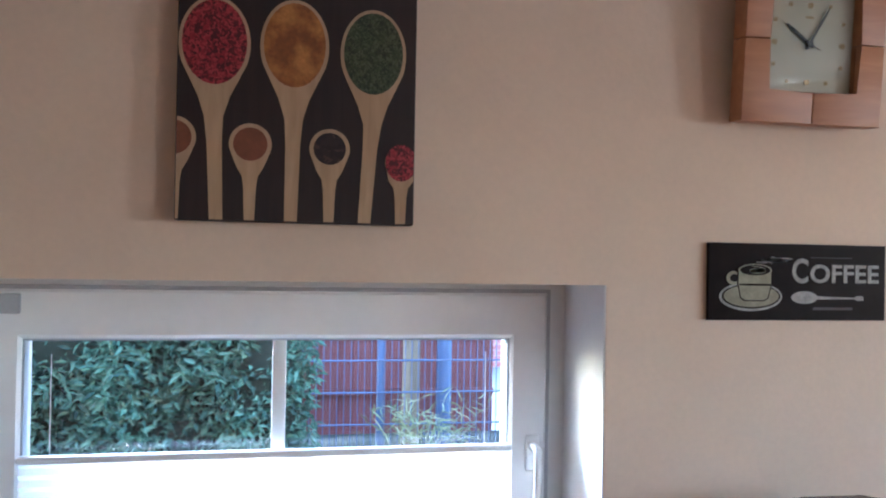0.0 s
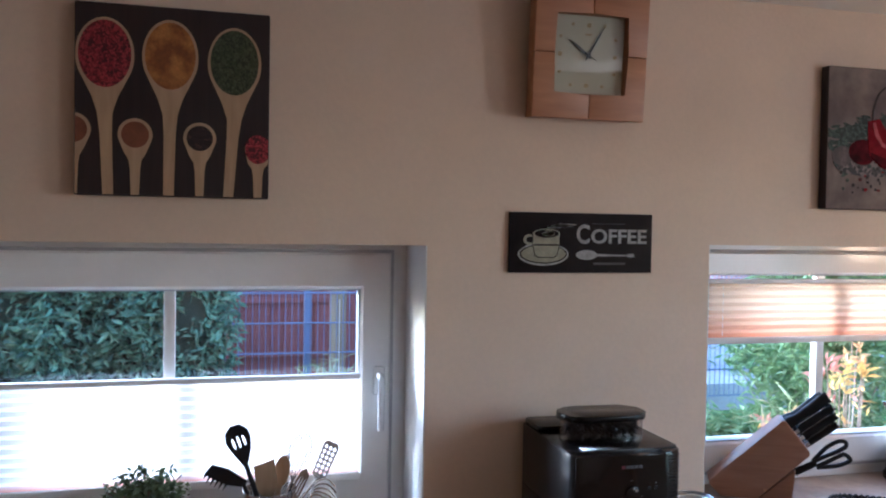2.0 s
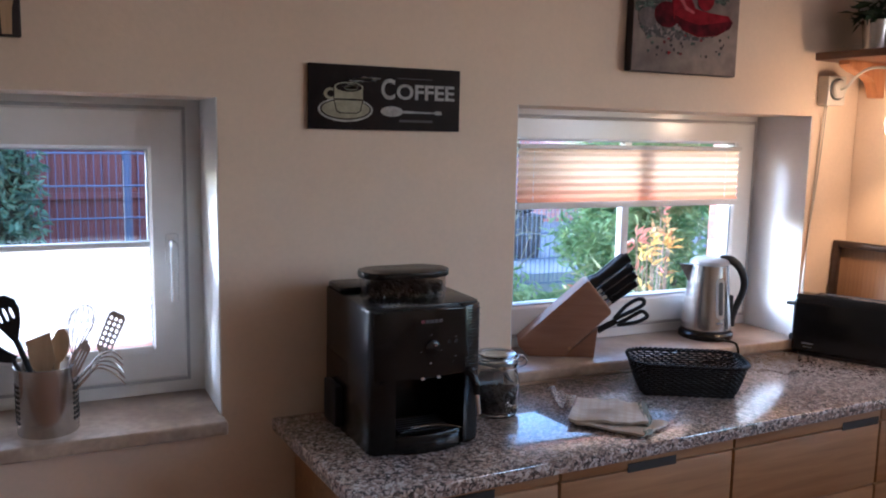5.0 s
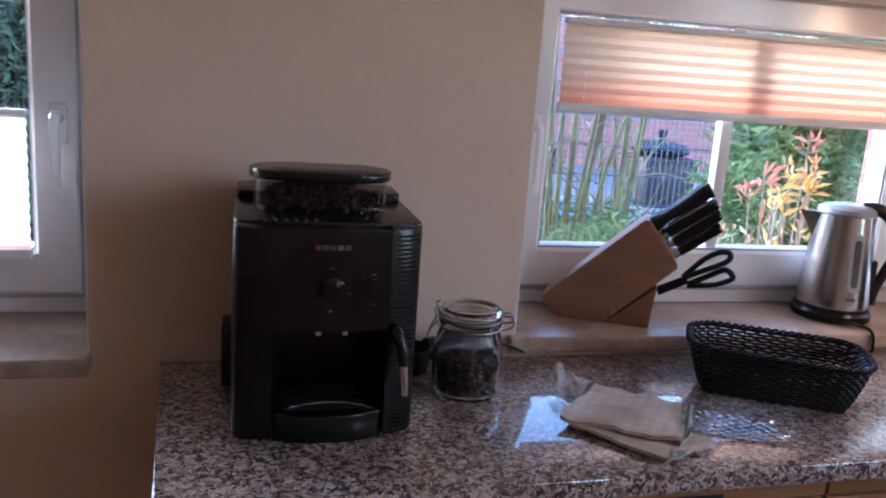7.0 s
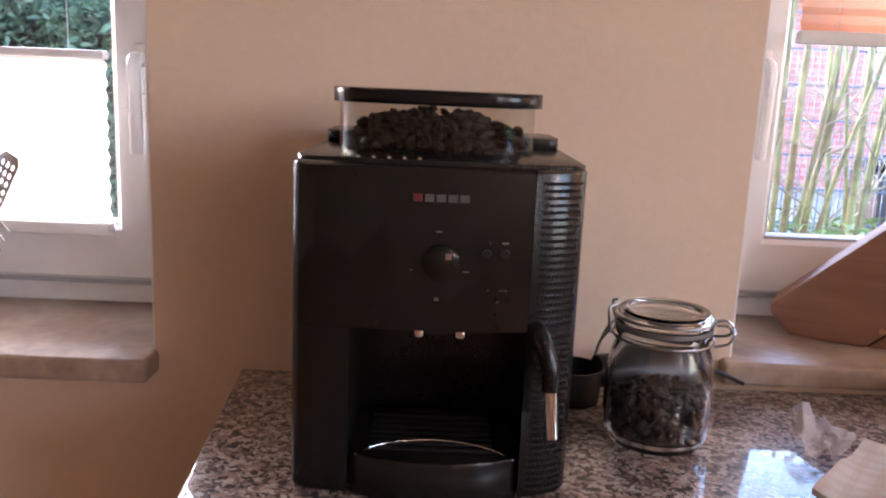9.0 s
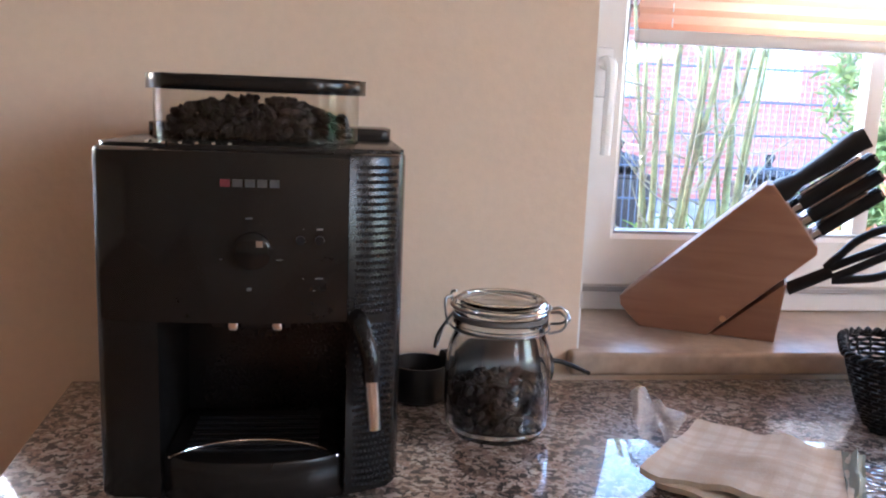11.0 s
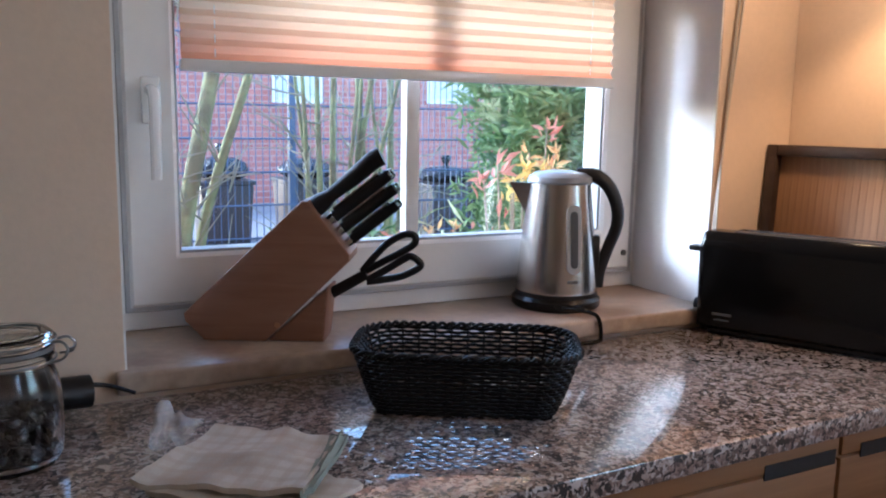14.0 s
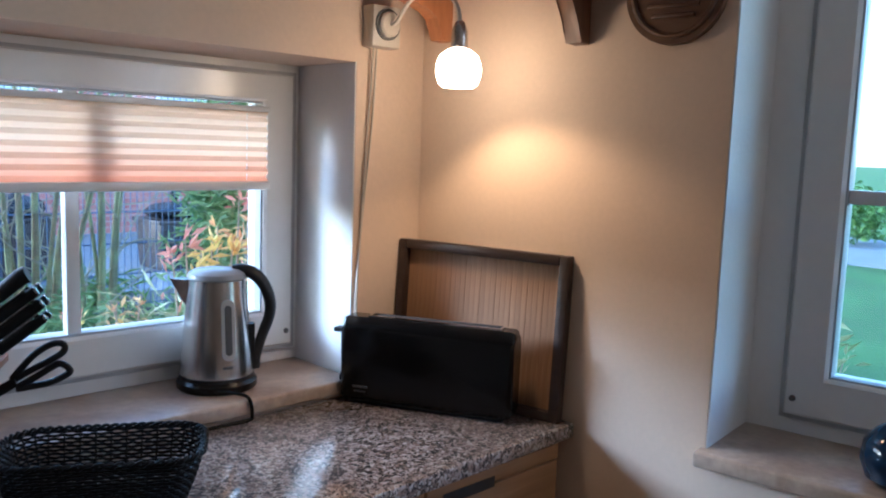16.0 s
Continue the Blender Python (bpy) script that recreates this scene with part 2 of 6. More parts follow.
def haze_film(name):
    """Thin crinkled film: mostly clear, a little milky, glossy."""
    mt = bpy.data.materials.new(name)
    mt.use_nodes = True
    nt = mt.node_tree
    bs = nt.nodes["Principled BSDF"]
    bs.inputs["Base Color"].default_value, bs.inputs["Roughness"].default_value = (0.75, 0.75, 0.76, 1), 0.15
    tr = nt.nodes.new("ShaderNodeBsdfTransparent")
    mx = nt.nodes.new("ShaderNodeMixShader")
    mx.inputs["Fac"].default_value = 0.28
    nt.links.new(tr.outputs["BSDF"], mx.inputs[1])
    nt.links.new(bs.outputs["BSDF"], mx.inputs[2])
    nt.links.new(mx.outputs["Shader"], nt.nodes["Material Output"].inputs["Surface"])
    return mt


def glow(name, colour, strength):
    mt = bpy.data.materials.new(name)
    mt.use_nodes = True
    bs = mt.node_tree.nodes["Principled BSDF"]
    bs.inputs["Base Color"].default_value = (0.9, 0.88, 0.8, 1)
    bs.inputs["Emission Color"].default_value, bs.inputs["Emission Strength"].default_value = (*colour, 1), strength
    return mt


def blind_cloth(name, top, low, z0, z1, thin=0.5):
    """Thin pleated cloth, pale with a deeper tone at its hem; light shines through."""
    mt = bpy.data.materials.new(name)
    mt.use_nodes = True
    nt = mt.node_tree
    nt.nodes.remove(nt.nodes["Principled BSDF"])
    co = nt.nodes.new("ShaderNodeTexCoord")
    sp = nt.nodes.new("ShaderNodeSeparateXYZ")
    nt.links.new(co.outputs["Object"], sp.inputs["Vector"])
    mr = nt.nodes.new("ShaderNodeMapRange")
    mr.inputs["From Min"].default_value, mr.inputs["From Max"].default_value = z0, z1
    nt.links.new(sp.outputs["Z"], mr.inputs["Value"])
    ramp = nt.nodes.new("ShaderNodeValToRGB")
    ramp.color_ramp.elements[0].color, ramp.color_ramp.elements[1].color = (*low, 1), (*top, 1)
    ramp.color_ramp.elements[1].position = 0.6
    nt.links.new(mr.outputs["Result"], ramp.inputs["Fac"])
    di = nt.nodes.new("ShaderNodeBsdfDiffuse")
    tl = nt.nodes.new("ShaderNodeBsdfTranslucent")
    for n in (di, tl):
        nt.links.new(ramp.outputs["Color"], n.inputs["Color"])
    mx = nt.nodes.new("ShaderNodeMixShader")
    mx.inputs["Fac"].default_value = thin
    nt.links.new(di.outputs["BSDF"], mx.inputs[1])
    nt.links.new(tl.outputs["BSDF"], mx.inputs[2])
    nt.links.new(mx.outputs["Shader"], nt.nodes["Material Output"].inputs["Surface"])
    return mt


def brickwork(name):
    mt = bpy.data.materials.new(name)
    mt.use_nodes = True
    nt = mt.node_tree
    bs = nt.nodes["Principled BSDF"]
    co = nt.nodes.new("ShaderNodeTexCoord")
    mp = nt.nodes.new("ShaderNodeMapping")
    mp.inputs["Rotation"].default_value = (radians(90), 0, 0)
    nt.links.new(co.outputs["Object"], mp.inputs["Vector"])
    br = nt.nodes.new("ShaderNodeTexBrick")
    br.inputs["Color1"].default_value, br.inputs["Color2"].default_value = (0.52, 0.20, 0.16, 1), (0.42, 0.14, 0.12, 1)
    br.inputs["Mortar"].default_value = (0.50, 0.33, 0.30, 1)
    br.inputs["Scale"].default_value, br.inputs["Brick Width"].default_value, br.inputs["Row Height"].default_value, br.inputs["Mortar Size"].default_value = 1.0, 0.25, 0.083, 0.008
    nt.links.new(mp.outputs["Vector"], br.inputs["Vector"])
    nt.links.new(br.outputs["Color"], bs.inputs["Base Color"])
    bs.inputs["Roughness"].default_value = 0.9
    bp = nt.nodes.new("ShaderNodeBump")
    bp.invert = True
    bp.inputs["Distance"].default_value = 0.01
    nt.links.new(br.outputs["Fac"], bp.inputs["Height"])
    nt.links.new(bp.outputs["Normal"], bs.inputs["Normal"])
    return mt


def leafy(name, light, dark):
    """Leaves that differ one from another and let some light through."""
    mt = bpy.data.materials.new(name)
    mt.use_nodes = True
    nt = mt.node_tree
    bs = nt.nodes["Principled BSDF"]
    ge = nt.nodes.new("ShaderNodeNewGeometry")
    ramp = nt.nodes.new("ShaderNodeValToRGB")
    ramp.color_ramp.elements[0].color, ramp.color_ramp.elements[1].color = (*dark, 1), (*light, 1)
    nt.links.new(ge.outputs["Random Per Island"], ramp.inputs["Fac"])
    nt.links.new(ramp.outputs["Color"], bs.inputs["Base Color"])
    bs.inputs["Roughness"].default_value = 0.55
    tl = nt.nodes.new("ShaderNodeBsdfTranslucent")
    nt.links.new(ramp.outputs["Color"], tl.inputs["Color"])
    mx = nt.nodes.new("ShaderNodeMixShader")
    mx.inputs["Fac"].default_value = 0.3
    nt.links.new(bs.outputs["BSDF"], mx.inputs[1])
    nt.links.new(tl.outputs["BSDF"], mx.inputs[2])
    nt.links.new(mx.outputs["Shader"], nt.nodes["Material Output"].inputs["Surface"])
    return mt


PLASTER = paint("plaster", (0.75, 0.585, 0.44), 0.85, vary=0.05, scale=3, fine=90, bump=0.03, dist=0.0015)
CEILING = paint("ceiling_paint", (0.80, 0.76, 0.71), 0.9, vary=0.04, scale=2, fine=80, bump=0.03)
REVEAL = paint("white_reveal_paint", (0.80, 0.79, 0.77), 0.7, vary=0.04, scale=4, fine=90, bump=0.02)
WHITE = paint("white_upvc", (0.82, 0.81, 0.79), 0.2, vary=0.03, scale=4, fine=60, bump=0.0)
BEAD = paint("pale_glazing_bead", (0.42, 0.44, 0.46), 0.5, bump=0.0)
SHADOWGAP = paint("grey_shadow_gap", (0.46, 0.46, 0.47), 0.6, bump=0.0)
SEAL = paint("grey_seal", (0.12, 0.12, 0.12), 0.6, bump=0.0)
GRANITE = speckled("granite", [(0, (0.036, 0.032, 0.030)), (0.34, (0.135, 0.098, 0.082)), (0.43, (0.330, 0.245, 0.205)), (0.53, (0.450, 0.375, 0.330)), (0.64, (0.230, 0.175, 0.150)), (0.72, (0.560, 0.510, 0.470))], 185, 0.3, coat=1.0)
SILLSTONE = paint("sill_marble", (0.60, 0.47, 0.36), 0.3, vary=0.25, scale=9, fine=60, bump=0.0, second=(0.42, 0.30, 0.22))
OAK = wood("oak_front", (0.38, 0.20, 0.085), (0.27, 0.135, 0.055), grain=(1.5, 22, 22))
DARKSLOT = paint("dark_slot", (0.03, 0.025, 0.02), 0.7, bump=0.0)
FLOORTILE = paint("floor_tile", (0.46, 0.24, 0.13), 0.4, vary=0.2, scale=3, fine=40)
GLASS = clear_glass("window_glass", (0.97, 0.99, 0.98))
BLACK = paint("black_plastic", (0.0095, 0.0085, 0.008), 0.22, vary=0.1, scale=8, fine=300, bump=0.0, spec=0.28)
GLOSSBLACK = paint("gloss_black", (0.011, 0.0095, 0.0085), 0.12, vary=0.1, bump=0.0, spec=0.32)
MATBLACK = paint("matt_black", (0.010, 0.010, 0.011), 0.38, vary=0.15, fine=400, bump=0.01, spec=0.35)
STEEL = paint("brushed_steel", (0.62, 0.60, 0.58), 0.24, 1.0, vary=0.08, scale=5, fine=200, bump=0.0)
CHROME = paint("chrome", (0.8, 0.8, 0.8), 0.08, 1.0, vary=0.02, bump=0.0)
BEECH = wood("beech", (0.29, 0.135, 0.075), (0.225, 0.098, 0.052), grain=(3, 26, 26))
CLOCKWOOD = wood("clock_wood", (0.46, 0.22, 0.10), (0.36, 0.155, 0.07), grain=(3, 20, 20))
SHELFWOOD = wood("shelf_wood", (0.16, 0.075, 0.04), (0.09, 0.04, 0.022), grain=(18, 2, 18))
BRICK = brickwork("brickwork")


# ---- the room ----
NORTH, EAST, BACK, WEST, TOP = 1.33, 2.85, -3.2, -2.2, 2.20
WALL = 0.36
FAR = 4.0
# the east wall runs a little askew; its own x points out of the room, -y along it
EM = pose(EAST, NORTH, 0, 0, 0, 7)


def wall_x(name, x0, x1, y0, y1, z0, z1, holes, label):
    """A wall along x with openings (x0, x1, z0, z1)."""
    bm = bmesh.new()
    cuts = sorted(holes)
    at = x0
    for hx0, hx1, hz0, hz1 in cuts:
        box(bm, at, hx0, y0, y1, z0, z1)
        box(bm, hx0, hx1, y0, y1, z0, hz0)
        box(bm, hx0, hx1, y0, y1, hz1, z1)
        at = hx1
    box(bm, at, x1, y0, y1, z0, z1)
    bmesh.ops.remove_doubles(bm, verts=bm.verts, dist=1e-5)
    return setting(name, bm, PLASTER, label)


def wall_y(name, y0, y1, x0, x1, z0, z1, holes, label):
    bm = bmesh.new()
    at = y0
    for hy0, hy1, hz0, hz1 in sorted(holes):
        box(bm, x0, x1, at, hy0, z0, z1)
        box(bm, x0, x1, hy0, hy1, z0, hz0)
        box(bm, x0, x1, hy0, hy1, hz1, z1)
        at = hy1
    box(bm, x0, x1, at, y1, z0, z1)
    return setting(name, bm, PLASTER, label)


W1 = (-0.19, 0.938, 0.883, 1.585)
W2 = (1.655, 2.664, 0.903, 1.594)
W3 = (-1.83, -0.697, 0.880, 2.02)
# W4 is an unseen opening, added to hold the east fill lamp
W4 = (-4.10, -2.75, 1.20, 2.08)
wall_x("wall_north", WEST - WALL, FAR, NORTH, NORTH + WALL, 0, TOP, [W1, W2], "warm white plastered kitchen wall with two windows")
wall_y("wall_east", -4.9, -0.001, 0, WALL, 0, TOP, [W3, W4], "warm white plastered wall with a garden window").matrix_basis = EM
wall_y("wall_west", BACK, NORTH, WEST - WALL, WEST, 0, TOP, [], "plain warm white plastered wall")
wall_x("wall_south", WEST - WALL, FAR, BACK - WALL, BACK, 0, TOP, [], "plain warm white plastered wall behind the walk")
skin = wall_x("wall_facing", WEST - WALL, FAR, NORTH + WALL + 0.001, NORTH + WALL + 0.11, -0.1, TOP + 0.2, [(W1[0] + 0.01, W1[1] - 0.01, W1[2], W1[3] + 0.01), (W2[0] - 0.01, W2[1] + 0.070, W2[2], W2[3] + 0.02)], "red brick outer skin of the house")
skin.data.materials[0] = BRICK
bm = bmesh.new()
box(bm, WEST - WALL, FAR, BACK - WALL, NORTH + WALL, TOP, TOP + 0.2)
setting("ceiling", bm, CEILING, "low white painted ceiling")
bm = bmesh.new()
box(bm, WEST - WALL, FAR, BACK - WALL, NORTH + WALL, -0.2, 0)
setting("floor", bm, FLOORTILE, "plain brownish tiled kitchen floor")


def window(name, hole, m, label, blind_side=1, sill_front=0.05, muntin=True, sill_drop=0.03, sill_right=0.012, bar=None, inset=(0.029, 0.021), top_rail=0.072, hinges=False, stile=0.05):
    """A white tilt-and-turn window; x runs along the wall, y outwards from the wall face."""
    x0, x1, z0, z1 = hole
    w = new(name)
    w.matrix_basis = m
    tagged(w, label, "window", kind="structure")
    bm = bmesh.new()
    loop_rect(bm, x0 - 0.01, x1 + 0.01, z0 + 0.02, z1 + 0.02, stile, 0.205, 0.275, 0.004, wb=0.045, wt=0.05)
    part("window_frame", bm, WHITE, w)
    for lx0, lx1, lz0, lz1 in ((x0 - 0.002, x0 + 0.003, z0 + 0.02, z1), (x1 - 0.003, x1 + 0.002, z0 + 0.02, z1)):
        bm = bmesh.new()
        box(bm, lx0, lx1, 0.0012, 0.206, lz0, lz1)
        part("reveal", bm, REVEAL, w, "white painted window reveal", False)
    sx0, sx1, sz0, sz1 = x0 + inset[0], x1 - inset[1], z0 + 0.058, z1 - 0.022
    bm = bmesh.new()
    loop_rect(bm, sx0, sx1, sz0, sz1, 0.076, 0.193, 0.262, 0.006, wb=0.082, wt=top_rail)
    sash = part("sash", bm, WHITE, w)
    # grey loop puts the shadow gap between sash and frame into colour
    bm = bmesh.new()
    loop_rect(bm, sx0 - 0.006, sx1 + 0.006, sz0 - 0.006, sz1 + 0.006, 0.008, 0.197, 0.2085, 0.001)
    part("gasket", bm, SHADOWGAP, w, "grey line for the shadow gap round the sash")
    gx0, gx1, gz0, gz1 = sx0 + 0.076, sx1 - 0.076, sz0 + 0.082, sz1 - top_rail
    bm = bmesh.new()
    loop_rect(bm, gx0 - 0.002, gx1 + 0.002, gz0 - 0.002, gz1 + 0.002, 0.006, 0.203, 0.228, 0.001)
    part("glazing_seal", bm, BEAD, sash, "pale grey glazing seal")
    bm = bmesh.new()
    box(bm, gx0 - 0.005, gx1 + 0.005, 0.224, 0.228, gz0 - 0.005, gz1 + 0.005)
    pane = part("pane", bm, GLASS, sash, "clear glass pane", False)
    pane.visible_shadow = False
    if muntin:
        bm = bmesh.new()
        box(bm, (gx0 + gx1) / 2 - 0.013, (gx0 + gx1) / 2 + 0.013, 0.214, 0.240, gz0, gz1, 0.003)
        part("glazing_bar", bm, WHITE, sash)
    if bar:
        bm = bmesh.new()
        box(bm, gx0, gx1, 0.2135, 0.2405, bar - 0.013, bar + 0.013, 0.003)
        part("glazing_bar", bm, WHITE, sash)
    bm = bmesh.new()
    lathe(bm, [(0.006, 0.0), (0.006, 0.004), (0.003, 0.006)], 12, m=pose(sx1 - 0.018 if blind_side < 0 else sx0 + 0.018, 0.1935, sz0 + 0.035, 90, 0, 0))
    part("screw_cap", bm, SEAL, sash, "small dark screw cap")
    hx = sx1 - 0.03 if blind_side > 0 else sx0 + 0.040
    hz = (gz0 + gz1) / 2
    bm = bmesh.new()
    box(bm, hx - 0.014, hx + 0.014, 0.183, 0.1945, hz - 0.035, hz + 0.035, 0.005)
    handle = part("handle", bm, WHITE, sash, "white lever handle")
    bm = bmesh.new()
    tube(bm, [(hx, 0.188, hz + 0.012), (hx, 0.158, hz + 0.012), (hx, 0.149, hz - 0.005), (hx, 0.151, hz - 0.06), (hx, 0.153, hz - 0.115)], 0.0085, 10, 0.007, curved=True, flat=1.3)
    part("lever", bm, WHITE, handle)
    if hinges:
        bm = bmesh.new()
        box(bm, sx0 - 0.012, sx0 + 0.075, 0.180, 0.196, sz1 - 0.045, sz1 - 0.010, 0.003)
        part("hinge", bm, paint("grey_hinge", (0.42, 0.42, 0.42), 0.4, bump=0.0), w, "grey hinge cover")
    bm = bmesh.new()
    box(bm, x0 - 0.012, x1 + sill_right, -sill_front, 0.215, z0 - sill_drop + 0.022, z0 + 0.022, 0.006, 3)
    part("window_sill", bm, SILLSTONE, w, "polished beige stone sill")
    return w


window("window_1", W1, pose(0, NORTH, 0), "white plastic window with a stone sill and half-drawn blind", 1, sill_front=0.045, sill_right=0.004, inset=(0.042, 0.042), top_rail=0.090, hinges=True)
window("window_2", W2, pose(0, NORTH, 0), "white plastic window with a stone sill above the worktop", -1, sill_front=0.02, sill_right=0.0, top_rail=0.062)
window("window_3", (-W3[1], -W3[0], W3[2], W3[3]), EM @ pose(0, 0, 0, 0, 0, -90), "tall white window with glazing bars onto the garden", 1, sill_front=0.03, bar=1.36, inset=(0.072, 0.072), stile=0.088)


def pleated_blind(x0, x1, z0, z1, y, label, material, bottom_up=False):
    b = thing("pleated_blind", ((x0 + x1) / 2, y, z0), label, "blind")
    half, h = (x1 - x0) / 2, z1 - z0
    bm = bmesh.new()
    n = max(6, round(h / 0.0098)) // 2 * 2
    rows = []
    for i in range(n + 1):
        dy = 0.0045 if i % 2 else -0.0045
        rows.append([bm.verts.new((-half + 2 * half * k / 12, dy, h * i / n)) for k in range(13)])
    for lo, hi in zip(rows, rows[1:]):
        for k in range(12):
            bm.faces.new((lo[k], lo[k + 1], hi[k + 1], hi[k]))
    part("cloth", bm, material, b, smooth=False)
    for name, z in (("bottom_rail", -0.018), ("top_rail", h + 0.0)):
        bm = bmesh.new()
        box(bm, -half - 0.002, half + 0.002, -0.012, 0.010, z, z + (0.018 if z < 0 else 0.012), 0.003)
        part(name, bm, WHITE, b, "white blind rail")
    for x in (-half + 0.05, half - 0.05):
        bm = bmesh.new()
        tube(bm, [(x, 0.0, -0.01 if not bottom_up else h), (x, 0.0, h + 0.02 if not bottom_up else h + 0.19)], 0.0009, 6)
        part("cord", bm, WHITE, b)
    return b


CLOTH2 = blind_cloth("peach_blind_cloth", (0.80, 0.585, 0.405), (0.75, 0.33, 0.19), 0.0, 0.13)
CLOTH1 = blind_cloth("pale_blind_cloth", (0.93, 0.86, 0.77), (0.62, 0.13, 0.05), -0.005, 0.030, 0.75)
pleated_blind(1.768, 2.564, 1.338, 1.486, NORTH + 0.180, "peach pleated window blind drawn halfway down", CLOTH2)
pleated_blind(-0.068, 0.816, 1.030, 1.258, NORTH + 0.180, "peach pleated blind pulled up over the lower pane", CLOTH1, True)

# ---- worktop and cabinets ----
CT = 0.886
CY0 = 0.878
bm = bmesh.new()
prism(bm, [(1.046, NORTH - 0.002), (1.078, 0.866), (1.082, 0.862), (2.890, 0.900), (2.899, 0.904), (EAST - 0.002, NORTH - 0.002)], CT - 0.03, CT, 0.004)
wt = part("worktop", bm, GRANITE, None)
tagged(wt, "polished speckled brown granite kitchen worktop", "worktop")


def base_cabinet(x0, x1, grip=0.0):
    c = thing("base_cabinet", ((x0 + x1) / 2, CY0 + 0.045, 0.0), "oak kitchen base cabinet under the granite worktop", "cabinet", "base cabinets")
    h = (x1 - x0) / 2
    bm = bmesh.new()
    box(bm, -h + 0.001, h - 0.001, 0.0, NORTH - CY0 - 0.05, 0.1, CT - 0.031)
    part("body", bm, OAK, c, smooth=False)
    bm = bmesh.new()
    box(bm, -h + 0.001, h - 0.001, 0.05, NORTH - CY0 - 0.05, 0.0, 0.1)
    part("plinth", bm, DARKSLOT, c, smooth=False)
    bm = bmesh.new()
    box(bm, -h + 0.003, h - 0.003, -0.02, 0.0, CT - 0.062, CT - 0.033, 0.002)
    part("top_strip", bm, OAK, c)
    bm = bmesh.new()
    box(bm, grip - 0.065, grip + 0.065, -0.0215, -0.019, CT - 0.070, CT - 0.050, 0.0)
    part("grip_slot", bm, DARKSLOT, c, "dark recessed grip")
    bm = bmesh.new()
    box(bm, -h + 0.003, h - 0.003, -0.02, 0.0, CT - 0.23, CT - 0.066, 0.003)
    part("drawer", bm, OAK, c)
    bm = bmesh.new()
    box(bm, -h + 0.003, h - 0.003, -0.02, 0.0, 0.105, CT - 0.234, 0.003)
    part("door", bm, OAK, c)
    return c


for a, b_, g_ in ((1.095, 1.53, 0.0), (1.53, 2.0, 0.0), (2.0, 2.495, 0.172), (2.495, 2.855, -0.075)):
    base_cabinet(a, b_, g_)


# ---- pictures and clock on the wall ----
def lettering(body, size, depth):
    cu = bpy.data.curves.new("lettering", "FONT")
    cu.body, cu.size, cu.extrude, cu.offset, cu.resolution_u = body, size, depth, 0.0011, 4
    ob = bpy.data.objects.new("lettering", cu)
    scene.collection.objects.link(ob)
    bpy.context.view_layer.update()
    me = bpy.data.meshes.new_from_object(ob.evaluated_get(bpy.context.evaluated_depsgraph_get()))
    bm = bmesh.new()
    bm.from_mesh(me)
    bpy.data.objects.remove(ob)
    bpy.data.curves.remove(cu)
    bpy.data.meshes.remove(me)
    for v in bm.verts:
        v.co = Vector((v.co.x, -v.co.z, v.co.y))
    return bm


def canvas(x0, z0, w, h, deep, ground, edge, label):
    p = thing("canvas_picture", (x0, NORTH - deep - 0.002, z0), label, "picture")
    bm = bmesh.new()
    box(bm, 0, w, 0.001, deep, 0, h, 0.003)
    part("stretcher", bm, edge, p, "canvas wrapped round its stretcher edges")
    bm = bmesh.new()
    box(bm, 0.002, w - 0.002, 0.0, 0.003, 0.002, h - 0.002)
    part("printed_canvas", bm, ground, p, smooth=False)
    return p


def inlay(name, outline, material, parent, level, label="", w=None, h=None):
    if w is not None:
        outline = clipped(outline, 0.002, w - 0.002, 0.002, h - 0.002)
    bm = bmesh.new()
    slab(bm, outline, 0.001, Matrix.Translation((0, -0.0008 * level - 0.0004, 0)))
    return part(name, bm, material, parent, label, False)


def clipped(outline, x0, x1, z0, z1):
    """The outline cut to a rectangle."""
    for axis, lim, sign in ((0, x0, 1), (0, x1, -1), (1, z0, 1), (1, z1, -1)):
        out = []
        for i, p in enumerate(outline):
            q = outline[i - 1]
            a, b = sign * (p[axis] - lim), sign * (q[axis] - lim)
            if (a >= 0) != (b >= 0):
                k = b / (b - a)
                out.append((q[0] + (p[0] - q[0]) * k, q[1] + (p[1] - q[1]) * k))
            if a >= 0:
                out.append(p)
        outline = out
    return outline


def spoon_outline(cx, cz, rx, rz, neck, foot, lean=0.0):
    """A spoon's outline: an oval bowl that narrows into a long straight handle."""
    pts = [(cx + foot + lean, 0.0), (cx + neck + lean * 0.3, cz - rz * 2.1), (cx + neck * 1.25, cz - rz * 1.55), (cx + neck * 2.1, cz - rz * 1.12)]
    pts += [(cx + rx * math.cos(radians(a)), cz + rz * math.sin(radians(a)) * (1.0 if a > 0 else 1.0)) for a in range(-25, 206, 10)]
    pts += [(cx - neck * 2.1, cz - rz * 1.12), (cx - neck * 1.25, cz - rz * 1.55), (cx - neck + lean * 0.3, cz - rz * 2.1), (cx - foot + lean, 0.0)]
    return pts


SPOONWOOD = wood("print_spoon_wood", (0.46, 0.31, 0.18), (0.37, 0.24, 0.13), grain=(30, 30, 4), rough=0.7)
DARKPRINT = wood("print_dark_boards", (0.022, 0.010, 0.009), (0.012, 0.006, 0.0055), grain=(30, 4, 2), rough=0.65)
REDCORN = speckled("print_red_corns", [(0, (0.06, 0.003, 0.008)), (0.36, (0.24, 0.012, 0.022)), (0.5, (0.34, 0.03, 0.04)), (0.72, (0.10, 0.005, 0.010))], 230, 0.6)
